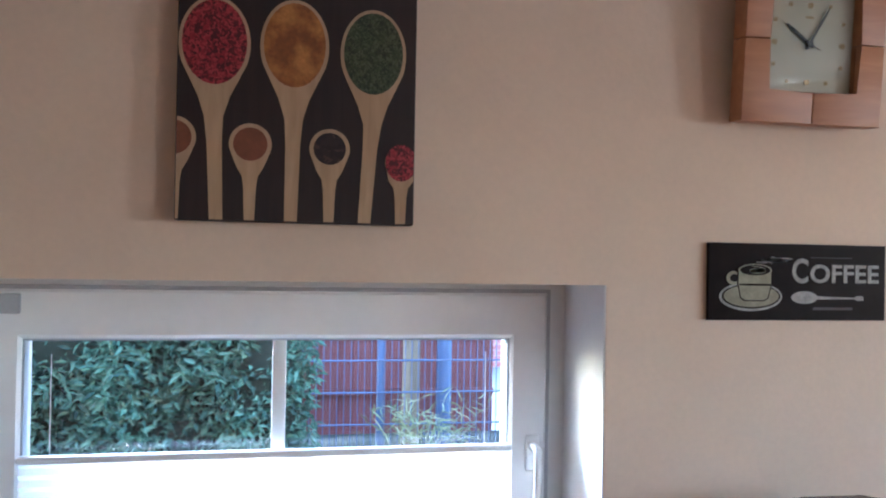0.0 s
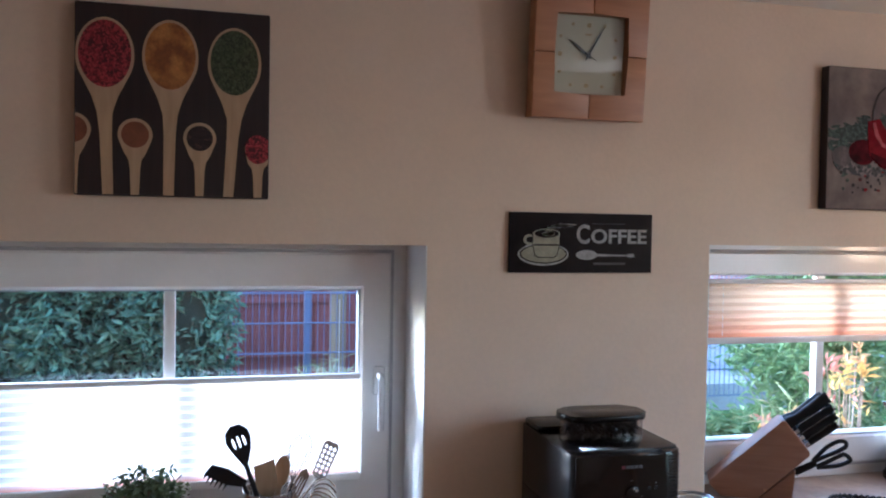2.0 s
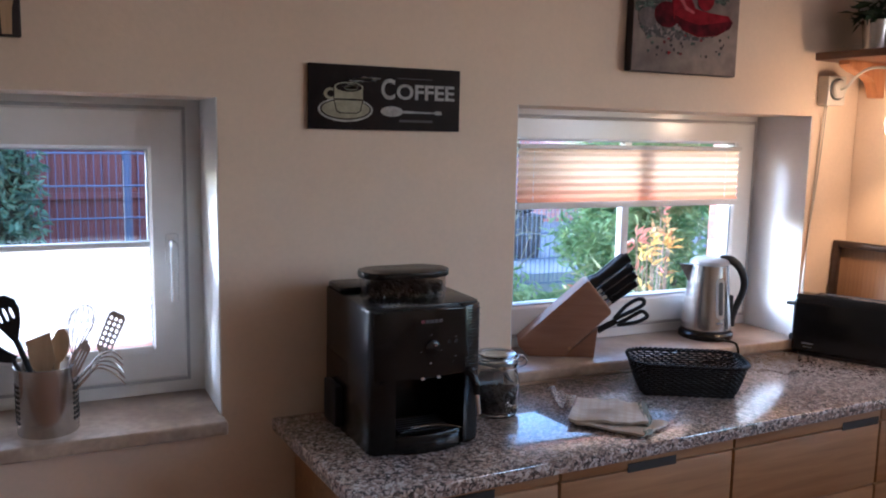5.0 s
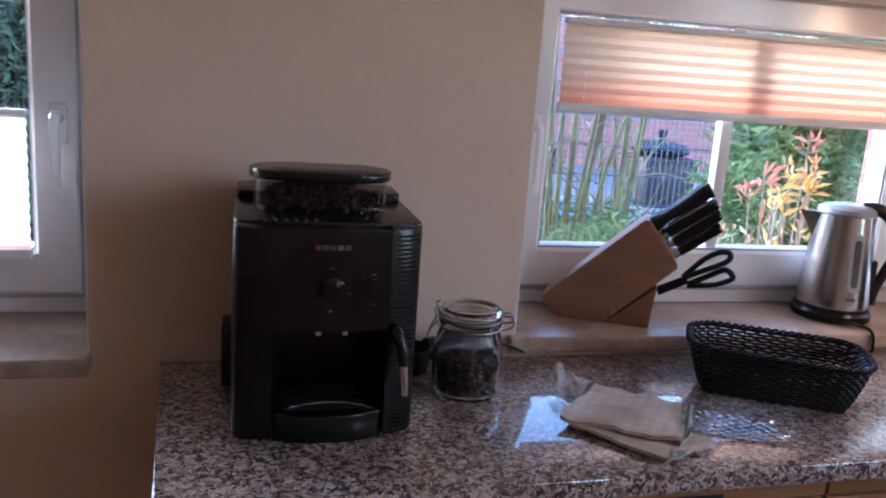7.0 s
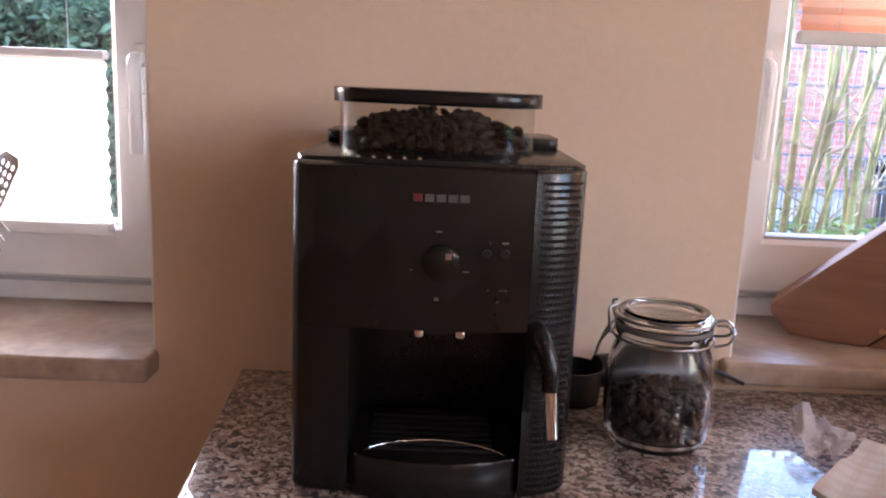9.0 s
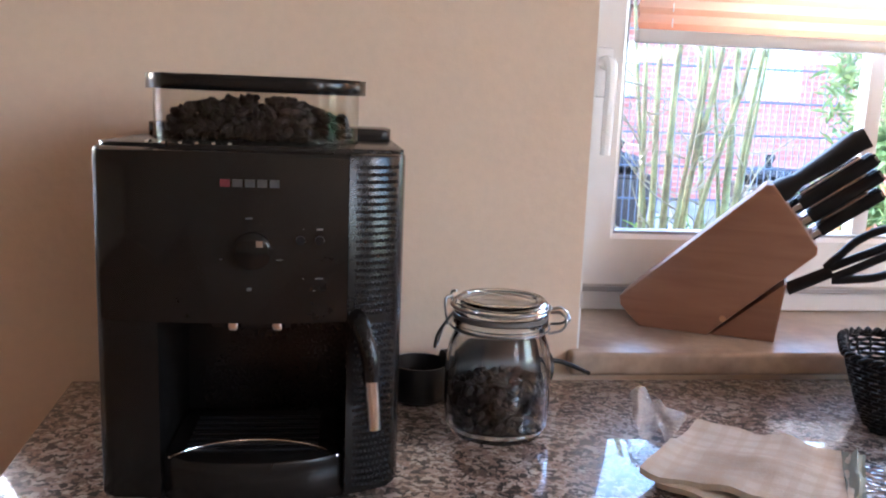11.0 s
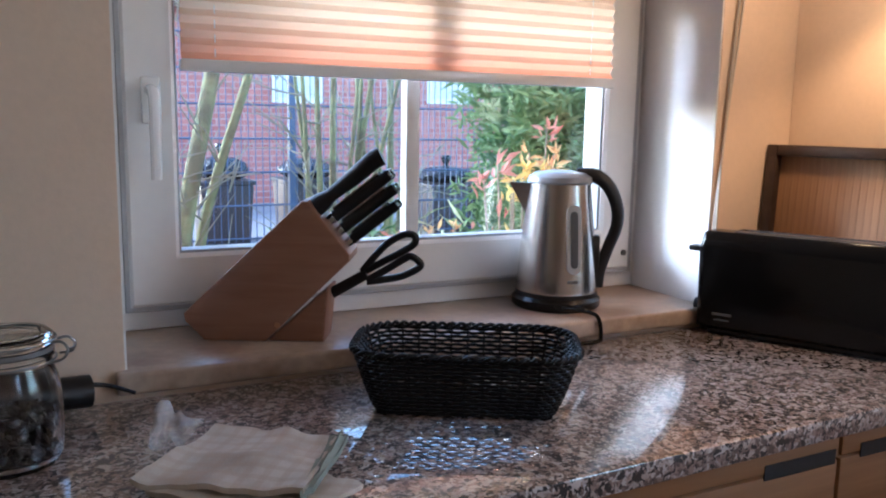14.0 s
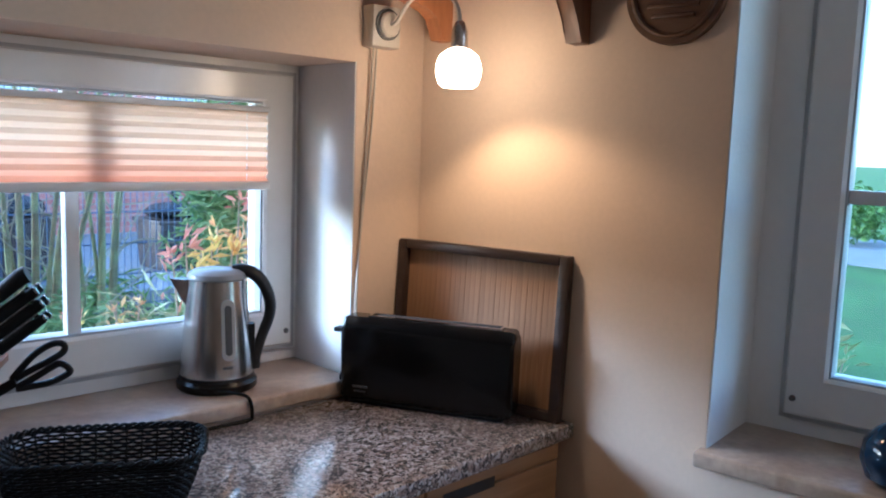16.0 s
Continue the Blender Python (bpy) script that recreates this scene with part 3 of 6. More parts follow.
TURMERIC = paint("print_turmeric", (0.60, 0.25, 0.055), 0.7, vary=0.3, scale=22, fine=160, bump=0.0, second=(0.28, 0.09, 0.02))
HERBS = speckled("print_herbs", [(0, (0.015, 0.022, 0.010)), (0.38, (0.05, 0.065, 0.025)), (0.55, (0.08, 0.09, 0.045)), (0.7, (0.03, 0.04, 0.016))], 300, 0.7)
BROWNSPICE = paint("print_brown_spice", (0.24, 0.075, 0.035), 0.7, vary=0.2, scale=30, fine=200, bump=0.0)
DARKSPICE = speckled("print_cloves", [(0, (0.012, 0.006, 0.006)), (0.45, (0.05, 0.022, 0.018)), (0.65, (0.02, 0.01, 0.01))], 130, 0.7)
CW, CH = 0.377, 0.374
cv = canvas(0.208, 1.680, CW, CH + 0.008, 0.035, DARKPRINT, DARKPRINT, "square canvas print of wooden spoons filled with spices")
for u, v, ru, rv, fill, nm in ((0.150, 0.745, 0.146, 0.198, REDCORN, "red"), (0.478, 0.752, 0.144, 0.20, TURMERIC, "orange"), (0.812, 0.737, 0.142, 0.197, HERBS, "green")):
    inlay("spoon", spoon_outline(u * CW, v * CH, ru * CW, rv * CH, 0.031 * CW, 0.027 * CW, (0.4 - u) * 0.07 * CW), SPOONWOOD, cv, 1, "printed pale wooden spoon", CW, CH)
    inlay("spice", oval(u * CW, (v + 0.005) * CH, ru * CW * 0.90, rv * CH * 0.90, 30), fill, cv, 2, "printed heap of %s spice" % nm, CW, CH)
for u, v, r, fill, nm in ((-0.005, 0.345, 0.088, BROWNSPICE, "brown"), (0.302, 0.327, 0.088, BROWNSPICE, "brown"), (0.632, 0.321, 0.086, DARKSPICE, "dark"), (0.940, 0.272, 0.070, REDCORN, "red")):
    inlay("spoon", spoon_outline(u * CW, v * CH, r * CW, r * CH, 0.026 * CW, 0.021 * CW), SPOONWOOD, cv, 1, "small printed wooden spoon", CW, CH)
    inlay("spice", oval(u * CW, v * CH, r * CW * (0.8 if nm != "red" else 0.98), r * CH * (0.8 if nm != "red" else 1.15), 24), fill, cv, 2, "printed heap of %s spice" % nm, CW, CH)

GREYPRINT = paint("print_grey_board", (0.31, 0.24, 0.205), 0.9, spec=0.2, vary=0.25, scale=6, fine=40, bump=0.0, second=(0.17, 0.13, 0.12))
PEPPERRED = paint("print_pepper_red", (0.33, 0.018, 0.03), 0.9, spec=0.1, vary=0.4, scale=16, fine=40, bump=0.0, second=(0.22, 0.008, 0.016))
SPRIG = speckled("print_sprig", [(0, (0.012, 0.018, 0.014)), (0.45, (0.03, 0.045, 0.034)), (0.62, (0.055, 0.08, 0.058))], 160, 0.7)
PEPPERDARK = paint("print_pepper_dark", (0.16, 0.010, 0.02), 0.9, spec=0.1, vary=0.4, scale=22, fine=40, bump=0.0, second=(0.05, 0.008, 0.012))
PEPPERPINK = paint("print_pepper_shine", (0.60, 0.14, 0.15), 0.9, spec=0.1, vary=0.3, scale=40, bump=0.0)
PRINTSHADE = speckled("print_pepper_heap", [(0, (0.025, 0.02, 0.02)), (0.45, (0.06, 0.045, 0.045)), (0.62, (0.16, 0.12, 0.11))], 120, 0.7)
GARLIC = paint("print_garlic", (0.17, 0.12, 0.11), 0.7, vary=0.4, scale=25, bump=0.0)
pw, ph = 0.355, 0.362
cv = canvas(1.965, 1.689, pw, ph, 0.028, GREYPRINT, DARKPRINT, "square canvas print of red chilli peppers and herbs")
rng = random.Random(5)
for cx, cz, rx, rz in ((0.30, 0.62, 0.035, 0.035), (0.22, 0.56, 0.17, 0.05), (0.12, 0.60, 0.10, 0.04), (0.66, 0.70, 0.20, 0.045), (0.80, 0.72, 0.09, 0.05), (0.78, 0.62, 0.07, 0.03), (0.3, 0.36, 0.22, 0.05), (0.45, 0.68, 0.14, 0.03), (0.10, 0.52, 0.09, 0.05)):
    for k in range(16):
        a = rng.uniform(-40, 40)
        x, z = (cx + rng.uniform(-rx, rx)) * pw, (cz + rng.uniform(-rz, rz)) * ph
        ln, wd = rng.uniform(0.014, 0.030), rng.uniform(0.003, 0.006)
        c, s = math.cos(radians(a)), math.sin(radians(a))
        inlay("leaf", [(x + c * p - s * q, z + s * p + c * q) for p, q in oval(0, 0, ln, wd, 8)], SPRIG, cv, 1 + 0.006 * len(cv.children), w=pw, h=ph)
inlay("peppercorn_heap", oval(0.42 * pw, 0.345 * ph, 0.34 * pw, 0.055 * ph, 24), PRINTSHADE, cv, 2.2, "printed heap of dark peppercorns", pw, ph)
inlay("garlic", oval(0.13 * pw, 0.43 * ph, 0.09 * pw, 0.07 * ph, 18), GARLIC, cv, 2.4, "printed garlic clove")
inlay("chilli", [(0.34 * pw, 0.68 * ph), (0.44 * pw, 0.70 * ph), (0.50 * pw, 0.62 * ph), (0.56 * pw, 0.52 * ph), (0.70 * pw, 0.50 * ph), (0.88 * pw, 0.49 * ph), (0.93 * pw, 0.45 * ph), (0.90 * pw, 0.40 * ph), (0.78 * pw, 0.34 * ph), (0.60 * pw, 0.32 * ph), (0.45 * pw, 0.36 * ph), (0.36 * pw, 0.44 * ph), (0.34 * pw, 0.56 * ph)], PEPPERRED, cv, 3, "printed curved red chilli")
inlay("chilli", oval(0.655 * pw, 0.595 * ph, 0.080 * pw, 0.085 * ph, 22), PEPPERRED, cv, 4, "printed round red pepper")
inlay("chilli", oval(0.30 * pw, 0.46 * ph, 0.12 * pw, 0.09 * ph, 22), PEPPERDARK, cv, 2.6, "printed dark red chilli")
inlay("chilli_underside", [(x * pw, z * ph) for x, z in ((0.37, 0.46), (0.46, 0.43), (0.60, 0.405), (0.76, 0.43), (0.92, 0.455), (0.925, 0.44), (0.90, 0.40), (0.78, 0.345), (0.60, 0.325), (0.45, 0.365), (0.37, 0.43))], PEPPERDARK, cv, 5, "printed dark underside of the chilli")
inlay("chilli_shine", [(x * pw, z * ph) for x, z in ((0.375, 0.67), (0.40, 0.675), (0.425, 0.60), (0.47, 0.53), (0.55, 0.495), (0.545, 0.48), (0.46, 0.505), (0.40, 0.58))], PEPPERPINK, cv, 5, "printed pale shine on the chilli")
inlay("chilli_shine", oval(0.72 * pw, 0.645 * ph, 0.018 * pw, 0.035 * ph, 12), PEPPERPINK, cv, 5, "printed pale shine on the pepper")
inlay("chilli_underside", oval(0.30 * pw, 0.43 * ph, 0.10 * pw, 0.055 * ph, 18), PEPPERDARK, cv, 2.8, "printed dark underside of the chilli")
stem = [(0.38, 0.69), (0.385, 0.76), (0.405, 0.83), (0.435, 0.885), (0.48, 0.925), (0.515, 0.93)]
inlay("stalk", [(x * pw - 0.002, z * ph) for x, z in stem] + [(x * pw + 0.002, z * ph - 0.002) for x, z in reversed(stem)], DARKPRINT, cv, 2, "printed dark stalk")
for k in range(44):
    x, z = rng.uniform(0.12, 0.9) * pw, rng.uniform(0.12, 0.34) * ph
    inlay("peppercorn", oval(x, z, rng.uniform(0.002, 0.005), rng.uniform(0.002, 0.005), 8), rng.choice([DARKPRINT, SPRIG, DARKPRINT, PEPPERRED]), cv, 2.3 + 0.004 * k, w=pw, h=ph)

# the still life sits a little below the middle of the print
for p in cv.children:
    if p.name.split(".")[0] in ("leaf", "garlic", "chilli", "chilli_underside", "chilli_shine", "stalk", "peppercorn_heap"):
        p.location.z -= 0.055 * ph

SLATE = paint("slate_print", (0.020, 0.012, 0.011), 0.75, spec=0.2, vary=0.3, scale=20, fine=90, bump=0.0)
CHALK = paint("chalk_white", (0.52, 0.50, 0.46), 0.85, vary=0.25, scale=60, fine=200, bump=0.0)
CREAM = paint("chalk_cream", (0.40, 0.37, 0.26), 0.85, vary=0.2, scale=40, fine=200, bump=0.0)
sg = thing("coffee_sign", (1.129, NORTH - 0.011, 1.525), "small dark sign with a chalk drawn cup and lettering", "sign")
bm = bmesh.new()
box(bm, 0, 0.362, 0, 0.010, 0, 0.140, 0.001)
part("board", bm, SLATE, sg)
inlay("saucer_rim", oval(0.083, 0.043, 0.063, 0.0265, 36), CHALK, sg, 1, "chalk white saucer rim")
inlay("saucer_ring", oval(0.083, 0.0435, 0.0585, 0.0225, 36), SLATE, sg, 2)
inlay("saucer", oval(0.083, 0.044, 0.055, 0.020, 36), CREAM, sg, 3, "cream saucer")
inlay("cup_outline", [(0.0545, 0.091), (0.0545, 0.066), (0.060, 0.040), (0.068, 0.0345), (0.108, 0.0345), (0.117, 0.040), (0.1235, 0.066), (0.1235, 0.091)], SLATE, sg, 3.5, "dark outline of the cup")
inlay("cup", [(0.0565, 0.090), (0.0565, 0.067), (0.062, 0.041), (0.070, 0.0365), (0.107, 0.0365), (0.115, 0.041), (0.1215, 0.067), (0.1215, 0.090)], CREAM, sg, 4, "cream cup")
inlay("cup_band", [(0.0575, 0.0665), (0.1205, 0.0665), (0.1195, 0.0630), (0.0585, 0.0630)], SLATE, sg, 5, "dark band round the cup")
inlay("cup_rim", oval(0.089, 0.0905, 0.0335, 0.0120, 30), CREAM, sg, 5, "cream cup rim")
inlay("coffee", oval(0.089, 0.0910, 0.0300, 0.0095, 28), SLATE, sg, 6)
swirl = [(0.089 + (0.004 + 0.00155 * k) * math.cos(0.62 * k), 0.0905 + (0.0013 + 0.00047 * k) * math.sin(0.62 * k)) for k in range(14)]
inlay("coffee_swirl", [(x, z + 0.0007) for x, z in swirl] + [(x + 0.0008, z - 0.0007) for x, z in reversed(swirl)], CREAM, sg, 7, "cream swirl on the coffee")
inlay("cup_handle", oval(0.0475, 0.0765, 0.0145, 0.0125, 22), CREAM, sg, 2.5)
inlay("cup_handle_hole", oval(0.0485, 0.0765, 0.0085, 0.0070, 18), SLATE, sg, 3)
for k, (x, z) in enumerate(((0.090, 0.106), (0.100, 0.110))):
    pts = [(x, z), (x + 0.022, z - 0.004 * k - 0.001), (x + 0.019, z + 0.005), (x + 0.040, z + 0.001), (x + 0.037, z + 0.0035), (x + 0.062, z + 0.0025)]
    inlay("steam", [(p, q + 0.0012) for p, q in pts] + [(p, q - 0.0012) for p, q in reversed(pts)], CHALK, sg, 7.5 + k, "chalk wisp of steam")
inlay("drawn_spoon", oval(0.192, 0.042, 0.027, 0.0115, 26), CHALK, sg, 1, "chalk white spoon")
inlay("drawn_spoon_handle", [(0.214, 0.0445), (0.296, 0.0425), (0.301, 0.0455), (0.314, 0.0455), (0.316, 0.037), (0.301, 0.037), (0.296, 0.0395), (0.214, 0.0385)], CHALK, sg, 1)
FAINT = paint("faint_chalk", (0.10, 0.085, 0.08), 0.8, bump=0.0)
inlay("fine_print", [(0.210, 0.024), (0.292, 0.024), (0.292, 0.019), (0.210, 0.019)], FAINT, sg, 1, "faint line of small writing")
inlay("fine_line", [(0.205, 0.1165), (0.290, 0.1165), (0.290, 0.1150), (0.205, 0.1150)], FAINT, sg, 1, "faint chalk line above the lettering")
for word, x0_, x1_, z0_, z1_ in (("C", 0.166, 0.199, 0.068, 0.114), ("OFFEE", 0.203, 0.347, 0.069, 0.1035)):
    bm = lettering(word, 0.05, 0.0006)
    lo_x, hi_x = min(v.co.x for v in bm.verts), max(v.co.x for v in bm.verts)
    lo_z, hi_z = min(v.co.z for v in bm.verts), max(v.co.z for v in bm.verts)
    kx, kz = (x1_ - x0_) / (hi_x - lo_x), (z1_ - z0_) / (hi_z - lo_z)
    bm.transform(Matrix.Translation((x0_ - lo_x * kx, -0.001, z0_ - lo_z * kz)) @ Matrix.Diagonal((kx, 1, kz, 1)))
    part("letter", bm, CHALK, sg, "chalk white lettering", False)

# square clock, its top leaning forward
ck = thing("wall_clock", (1.300, NORTH - 0.052, 1.875), "square wooden wall clock with a cream dial", "clock")
ck.matrix_basis = pose(1.296, NORTH - 0.050, 1.879, 4.5, 0, 0)
half, hgt, inner = 0.138, 0.290, 0.089
mid = hgt / 2
for sx, sz in ((-1, 1), (1, 1), (1, -1), (-1, -1)):
    bm = bmesh.new()
    g = 0.0008
    pts = [(g, inner), (inner, inner), (inner, g), (half, g), (half, mid), (g, mid)]
    pts = [(sx * x, mid + sz * z) for x, z in pts]
    slab(bm, pts, 0.042, Matrix.Translation((0, -0.012, 0)), 0.002)
    part("frame_block", bm, CLOCKWOOD, ck)
bm = bmesh.new()
box(bm, -0.12, 0.12, 0.018, 0.045, 0.02, hgt - 0.02, 0.002)
part("case", bm, DARKPRINT, ck)
bm = bmesh.new()
box(bm, -inner, inner, 0.012, 0.019, mid - inner, mid + inner)
part("dial", bm, paint("dial_cream", (0.47, 0.42, 0.31), 0.45, vary=0.06, scale=20, bump=0.0), ck, "cream dial", False)
GOLD = paint("dull_brass", (0.30, 0.21, 0.09), 0.4, 0.6, bump=0.0)
for hr in range(12):
    a = radians(90 - 30 * hr)
    k = 0.068 / max(abs(math.cos(a)), abs(math.sin(a)), 0.80)
    big = hr % 3 == 0
    bm = bmesh.new()
    rr = 0.0055 if big else 0.0040
    slab(bm, oval(k * math.cos(a), mid + k * math.sin(a), rr, rr, 8), 0.002, Matrix.Translation((0, 0.0105, 0)))
    part("hour_mark", bm, GOLD, ck, smooth=False)
bm = bmesh.new()
slab(bm, [(-0.008, mid + 0.045), (0.008, mid + 0.045), (0.008, mid + 0.049), (-0.008, mid + 0.049)], 0.001, Matrix.Translation((0, 0.0108, 0)))
part("maker_mark", bm, GOLD, ck, "small mark on the dial", False)


def clock_pointer(name, angle, length, tail, width, y):
    bm = bmesh.new()
    m = Matrix.Translation((0, y, mid)) @ Matrix.Rotation(radians(angle), 4, "Y")
    slab(bm, [(-width, -tail), (width, -tail), (width, length * 0.7), (width * 0.4, length), (-width * 0.4, length), (-width, length * 0.7)], 0.001, m)
    part(name, bm, MATBLACK, ck, smooth=False)


clock_pointer("hour_pointer", -55, 0.058, 0.010, 0.0032, 0.0085)
clock_pointer("minute_pointer", 29, 0.075, 0.012, 0.0022, 0.0070)
clock_pointer("second_pointer", 118, 0.024, 0.004, 0.0010, 0.0055)
bm = bmesh.new()
slab(bm, oval(0, mid, 0.006, 0.006, 14), 0.004, Matrix.Translation((0, 0.004, 0)))
part("pointer_hub", bm, MATBLACK, ck)
bm = bmesh.new()
box(bm, -inner, inner, 0.001, 0.003, mid - inner, mid + inner)
part("cover_glass", bm, GLASS, ck, "clear cover glass", False)

# ---- things on the worktop ----
GRILLE = paint("grille_plastic", (0.022, 0.022, 0.023), 0.22, bump=0.0)
SMOKE = clear_glass("smoked_clear_plastic", (0.80, 0.78, 0.75))
BEAN = paint("coffee_bean", (0.017, 0.0075, 0.0045), 0.5, vary=0.5, scale=40, bump=0.0, spec=0.3)
ICON = paint("pale_print", (0.15, 0.147, 0.14), 0.5, bump=0.0)
DIMMARK = paint("grey_print", (0.075, 0.072, 0.07), 0.5, bump=0.0)
REDMARK = paint("red_print", (0.16, 0.02, 0.025), 0.5, bump=0.0)


def bean_heap(bm, spots, rng_, r=0.0048):
    for x, y, z in spots:
        m = pose(x, y, z, rng_.uniform(0, 360), rng_.uniform(0, 360), rng_.uniform(0, 360))
        lathe(bm, [(0.0001, -r * 1.35), (r * 0.75, -r * 0.8), (r, 0), (r * 0.75, r * 0.8), (0.0001, r * 1.35)], 6, sy=0.7, m=m)


cm = thing("coffee_machine", (1.286, 1.016, CT), "black fully automatic coffee machine with a bean hopper", "coffee machine")
HW, HH, DEEP = 0.1245, 0.296, 0.295
bm = bmesh.new()
BW = HW - 0.0014
prism(bm, round_rect(-BW, BW, 0.024, DEEP, 0.014), 0.158, HH, 0.004)
prism(bm, round_rect(-BW, BW, 0.13, DEEP, 0.012), 0.0, 0.159)
part("body", bm, BLACK, cm)
bm = bmesh.new()
prism(bm, [(-HW, 0.135), (-HW, 0.022), (-HW + 0.004, 0.010), (-HW + 0.014, 0.003), (-0.072, -0.002), (-0.072, 0.135)], 0.004, HH - 0.003, 0.003)
part("side_column", bm, BLACK, cm, "black side column")
bm = bmesh.new()
prism(bm, [(0.078, 0.135), (0.078, -0.001), (0.092, 0.003), (HW - 0.010, 0.014), (HW - 0.003, 0.024), (HW, 0.036), (HW, 0.135)], 0.004, HH - 0.003, 0.003)
part("side_column", bm, BLACK, cm, "black side column behind the grille")
bm = bmesh.new()
prism(bm, [(-0.1165, 0.03), (-0.1165, 0.004), (-0.108, -0.0005), (-0.0715, -0.0035), (-0.03, -0.0055), (0.0, -0.006), (0.04, -0.005), (0.0775, -0.0015), (0.0775, 0.03)], 0.156, HH - 0.004, 0.003)
part("front_panel", bm, GLOSSBLACK, cm, "glossy black control panel")
bm = bmesh.new()
prism(bm, [(-0.071, 0.11), (-0.071, 0.006), (-0.05, -0.006), (-0.02, -0.012), (0.02, -0.012), (0.05, -0.006), (0.077, 0.006), (0.077, 0.11)], 0.0, 0.040, 0.004)
tray_ = part("drip_tray", bm, BLACK, cm)
bm = bmesh.new()
arc = [(0.0035 + 0.0735 * math.sin(radians(a)), -0.024 + 0.056 * math.cos(radians(a)), 0.0418) for a in range(-68, 69, 8)]
tube(bm, arc, 0.0009, 6)
part("tray_trim", bm, CHROME, tray_, "thin chrome edge line")
for k in range(7):
    bm = bmesh.new()
    box(bm, -0.055, 0.055, 0.012 + 0.012 * k, 0.017 + 0.012 * k, 0.0395, 0.0412, 0.0)
    part("grid_bar", bm, MATBLACK, tray_, smooth=False)
bm = bmesh.new()
box(bm, -0.034, 0.034, 0.010, 0.08, 0.146, 0.168, 0.006)
spout_ = part("spout_block", bm, GLOSSBLACK, cm)
for x in (-0.0135, 0.0215):
    bm = bmesh.new()
    lathe(bm, [(0.0050, 0.149), (0.0058, 0.151), (0.0058, 0.164)], 16, at=(x, 0.004, 0))
    part("spout", bm, CHROME, spout_, "chrome coffee spout")
bm = bmesh.new()
for k in range(46):
    z = 0.012 + k * 0.0060
    if abs(z - 0.156) < 0.003 or z > HH - 0.010:
        continue
    for j in range(10):
        u = 0.081 + j * 0.0036 + 0.0018 * (k % 2)
        y = 0.002 + max(0.0, u - 0.090) ** 1.7 * 6.5
        box(bm, u, u + 0.0024, y - 0.0014, y + 0.003, z, z + 0.0024)
part("grille", bm, GRILLE, cm, "dimpled black grille panel", False)
bm = bmesh.new()
tube(bm, [(0.084, 0.01, 0.160), (0.089, -0.008, 0.154), (0.097, -0.016, 0.132), (0.098, -0.018, 0.112)], 0.0090, 12, 0.007, curved=True)
steam = part("steam_arm", bm, BLACK, cm)
bm = bmesh.new()
tube(bm, [(0.098, -0.018, 0.114), (0.1015, -0.022, 0.072)], 0.0058, 14, 0.0052)
part("nozzle", bm, CHROME, steam, "chrome steam nozzle")
# vent slots, their bright reflections put in as raised chrome bars
for k in range(6):
    bm = bmesh.new()
    x = -0.085 + 0.013 * k
    prism(bm, [(x, 0.026), (x + 0.0028, 0.026), (x - 0.0002, 0.052), (x - 0.003, 0.052)], HH, HH + 0.0015)
    part("vent", bm, CHROME, cm, "chrome bar for the bright reflection on a vent slot", False)
bm = bmesh.new()
HX, HY = 0.0945, 0.052
stadium = lambda rx, ry: [(-0.006 + math.copysign(rx - ry, math.cos(radians(a))) + ry * math.cos(radians(a)), 0.125 + ry * math.sin(radians(a))) for a in range(3, 363, 10)]
prism(bm, stadium(HX - 0.002, HY - 0.002), HH + 0.001, HH + 0.044)
hop = part("hopper", bm, SMOKE, cm, "clear plastic bean hopper")
bm = bmesh.new()
prism(bm, stadium(HX + 0.004, HY + 0.004), HH + 0.044, HH + 0.057, 0.004)
part("lid", bm, BLACK, hop, "black hopper lid")
bm = bmesh.new()
rb = random.Random(8)
spots = []
for k in range(420):
    a, q = rb.uniform(0, 2 * math.pi), math.sqrt(rb.random())
    x, y = -0.006 + q * (HX - 0.012) * math.cos(a), 0.125 + q * (HY - 0.010) * math.sin(a)
    spots.append((x, y, HH + 0.005 + rb.random() * max(0.012, 0.034 - 2.8 * (x + 0.006) ** 2)))
bean_heap(bm, spots, rb)
part("coffee_beans", bm, BEAN, hop, "dark roasted beans")
bm = bmesh.new()
prism(bm, round_rect(-HW + 0.004, HW - 0.004, 0.19, DEEP - 0.01, 0.01), HH, HH + 0.012, 0.004)
part("rear_cover", bm, BLACK, cm)
bm = bmesh.new()
box(bm, -HW - 0.016, -HW + 0.001, 0.17, 0.25, 0.01, 0.10, 0.004)
part("side_catch", bm, MATBLACK, cm)
# maker's mark as plain bars, dial, buttons and printed symbols
for k in range(5):
    bm = bmesh.new()
    box(bm, -0.022 + 0.0095 * k, -0.0145 + 0.0095 * k, -0.0068, -0.004, 0.2655, 0.2715)
    part("mark", bm, REDMARK if k < 1 else DIMMARK, cm, "small printed mark", False)
bm = bmesh.new()
lathe(bm, [(0.0155, 0.0), (0.0150, 0.006), (0.0125, 0.0075)], 28, m=pose(0.0025, -0.003, 0.215, 90, 0, 0))
part("dial", bm, GLOSSBLACK, cm, "round black selector dial")
bm = bmesh.new()
box(bm, 0.006, 0.011, -0.0118, -0.0098, 0.219, 0.224)
part("dial_pointer", bm, STEEL, cm, "pale dial pointer", False)
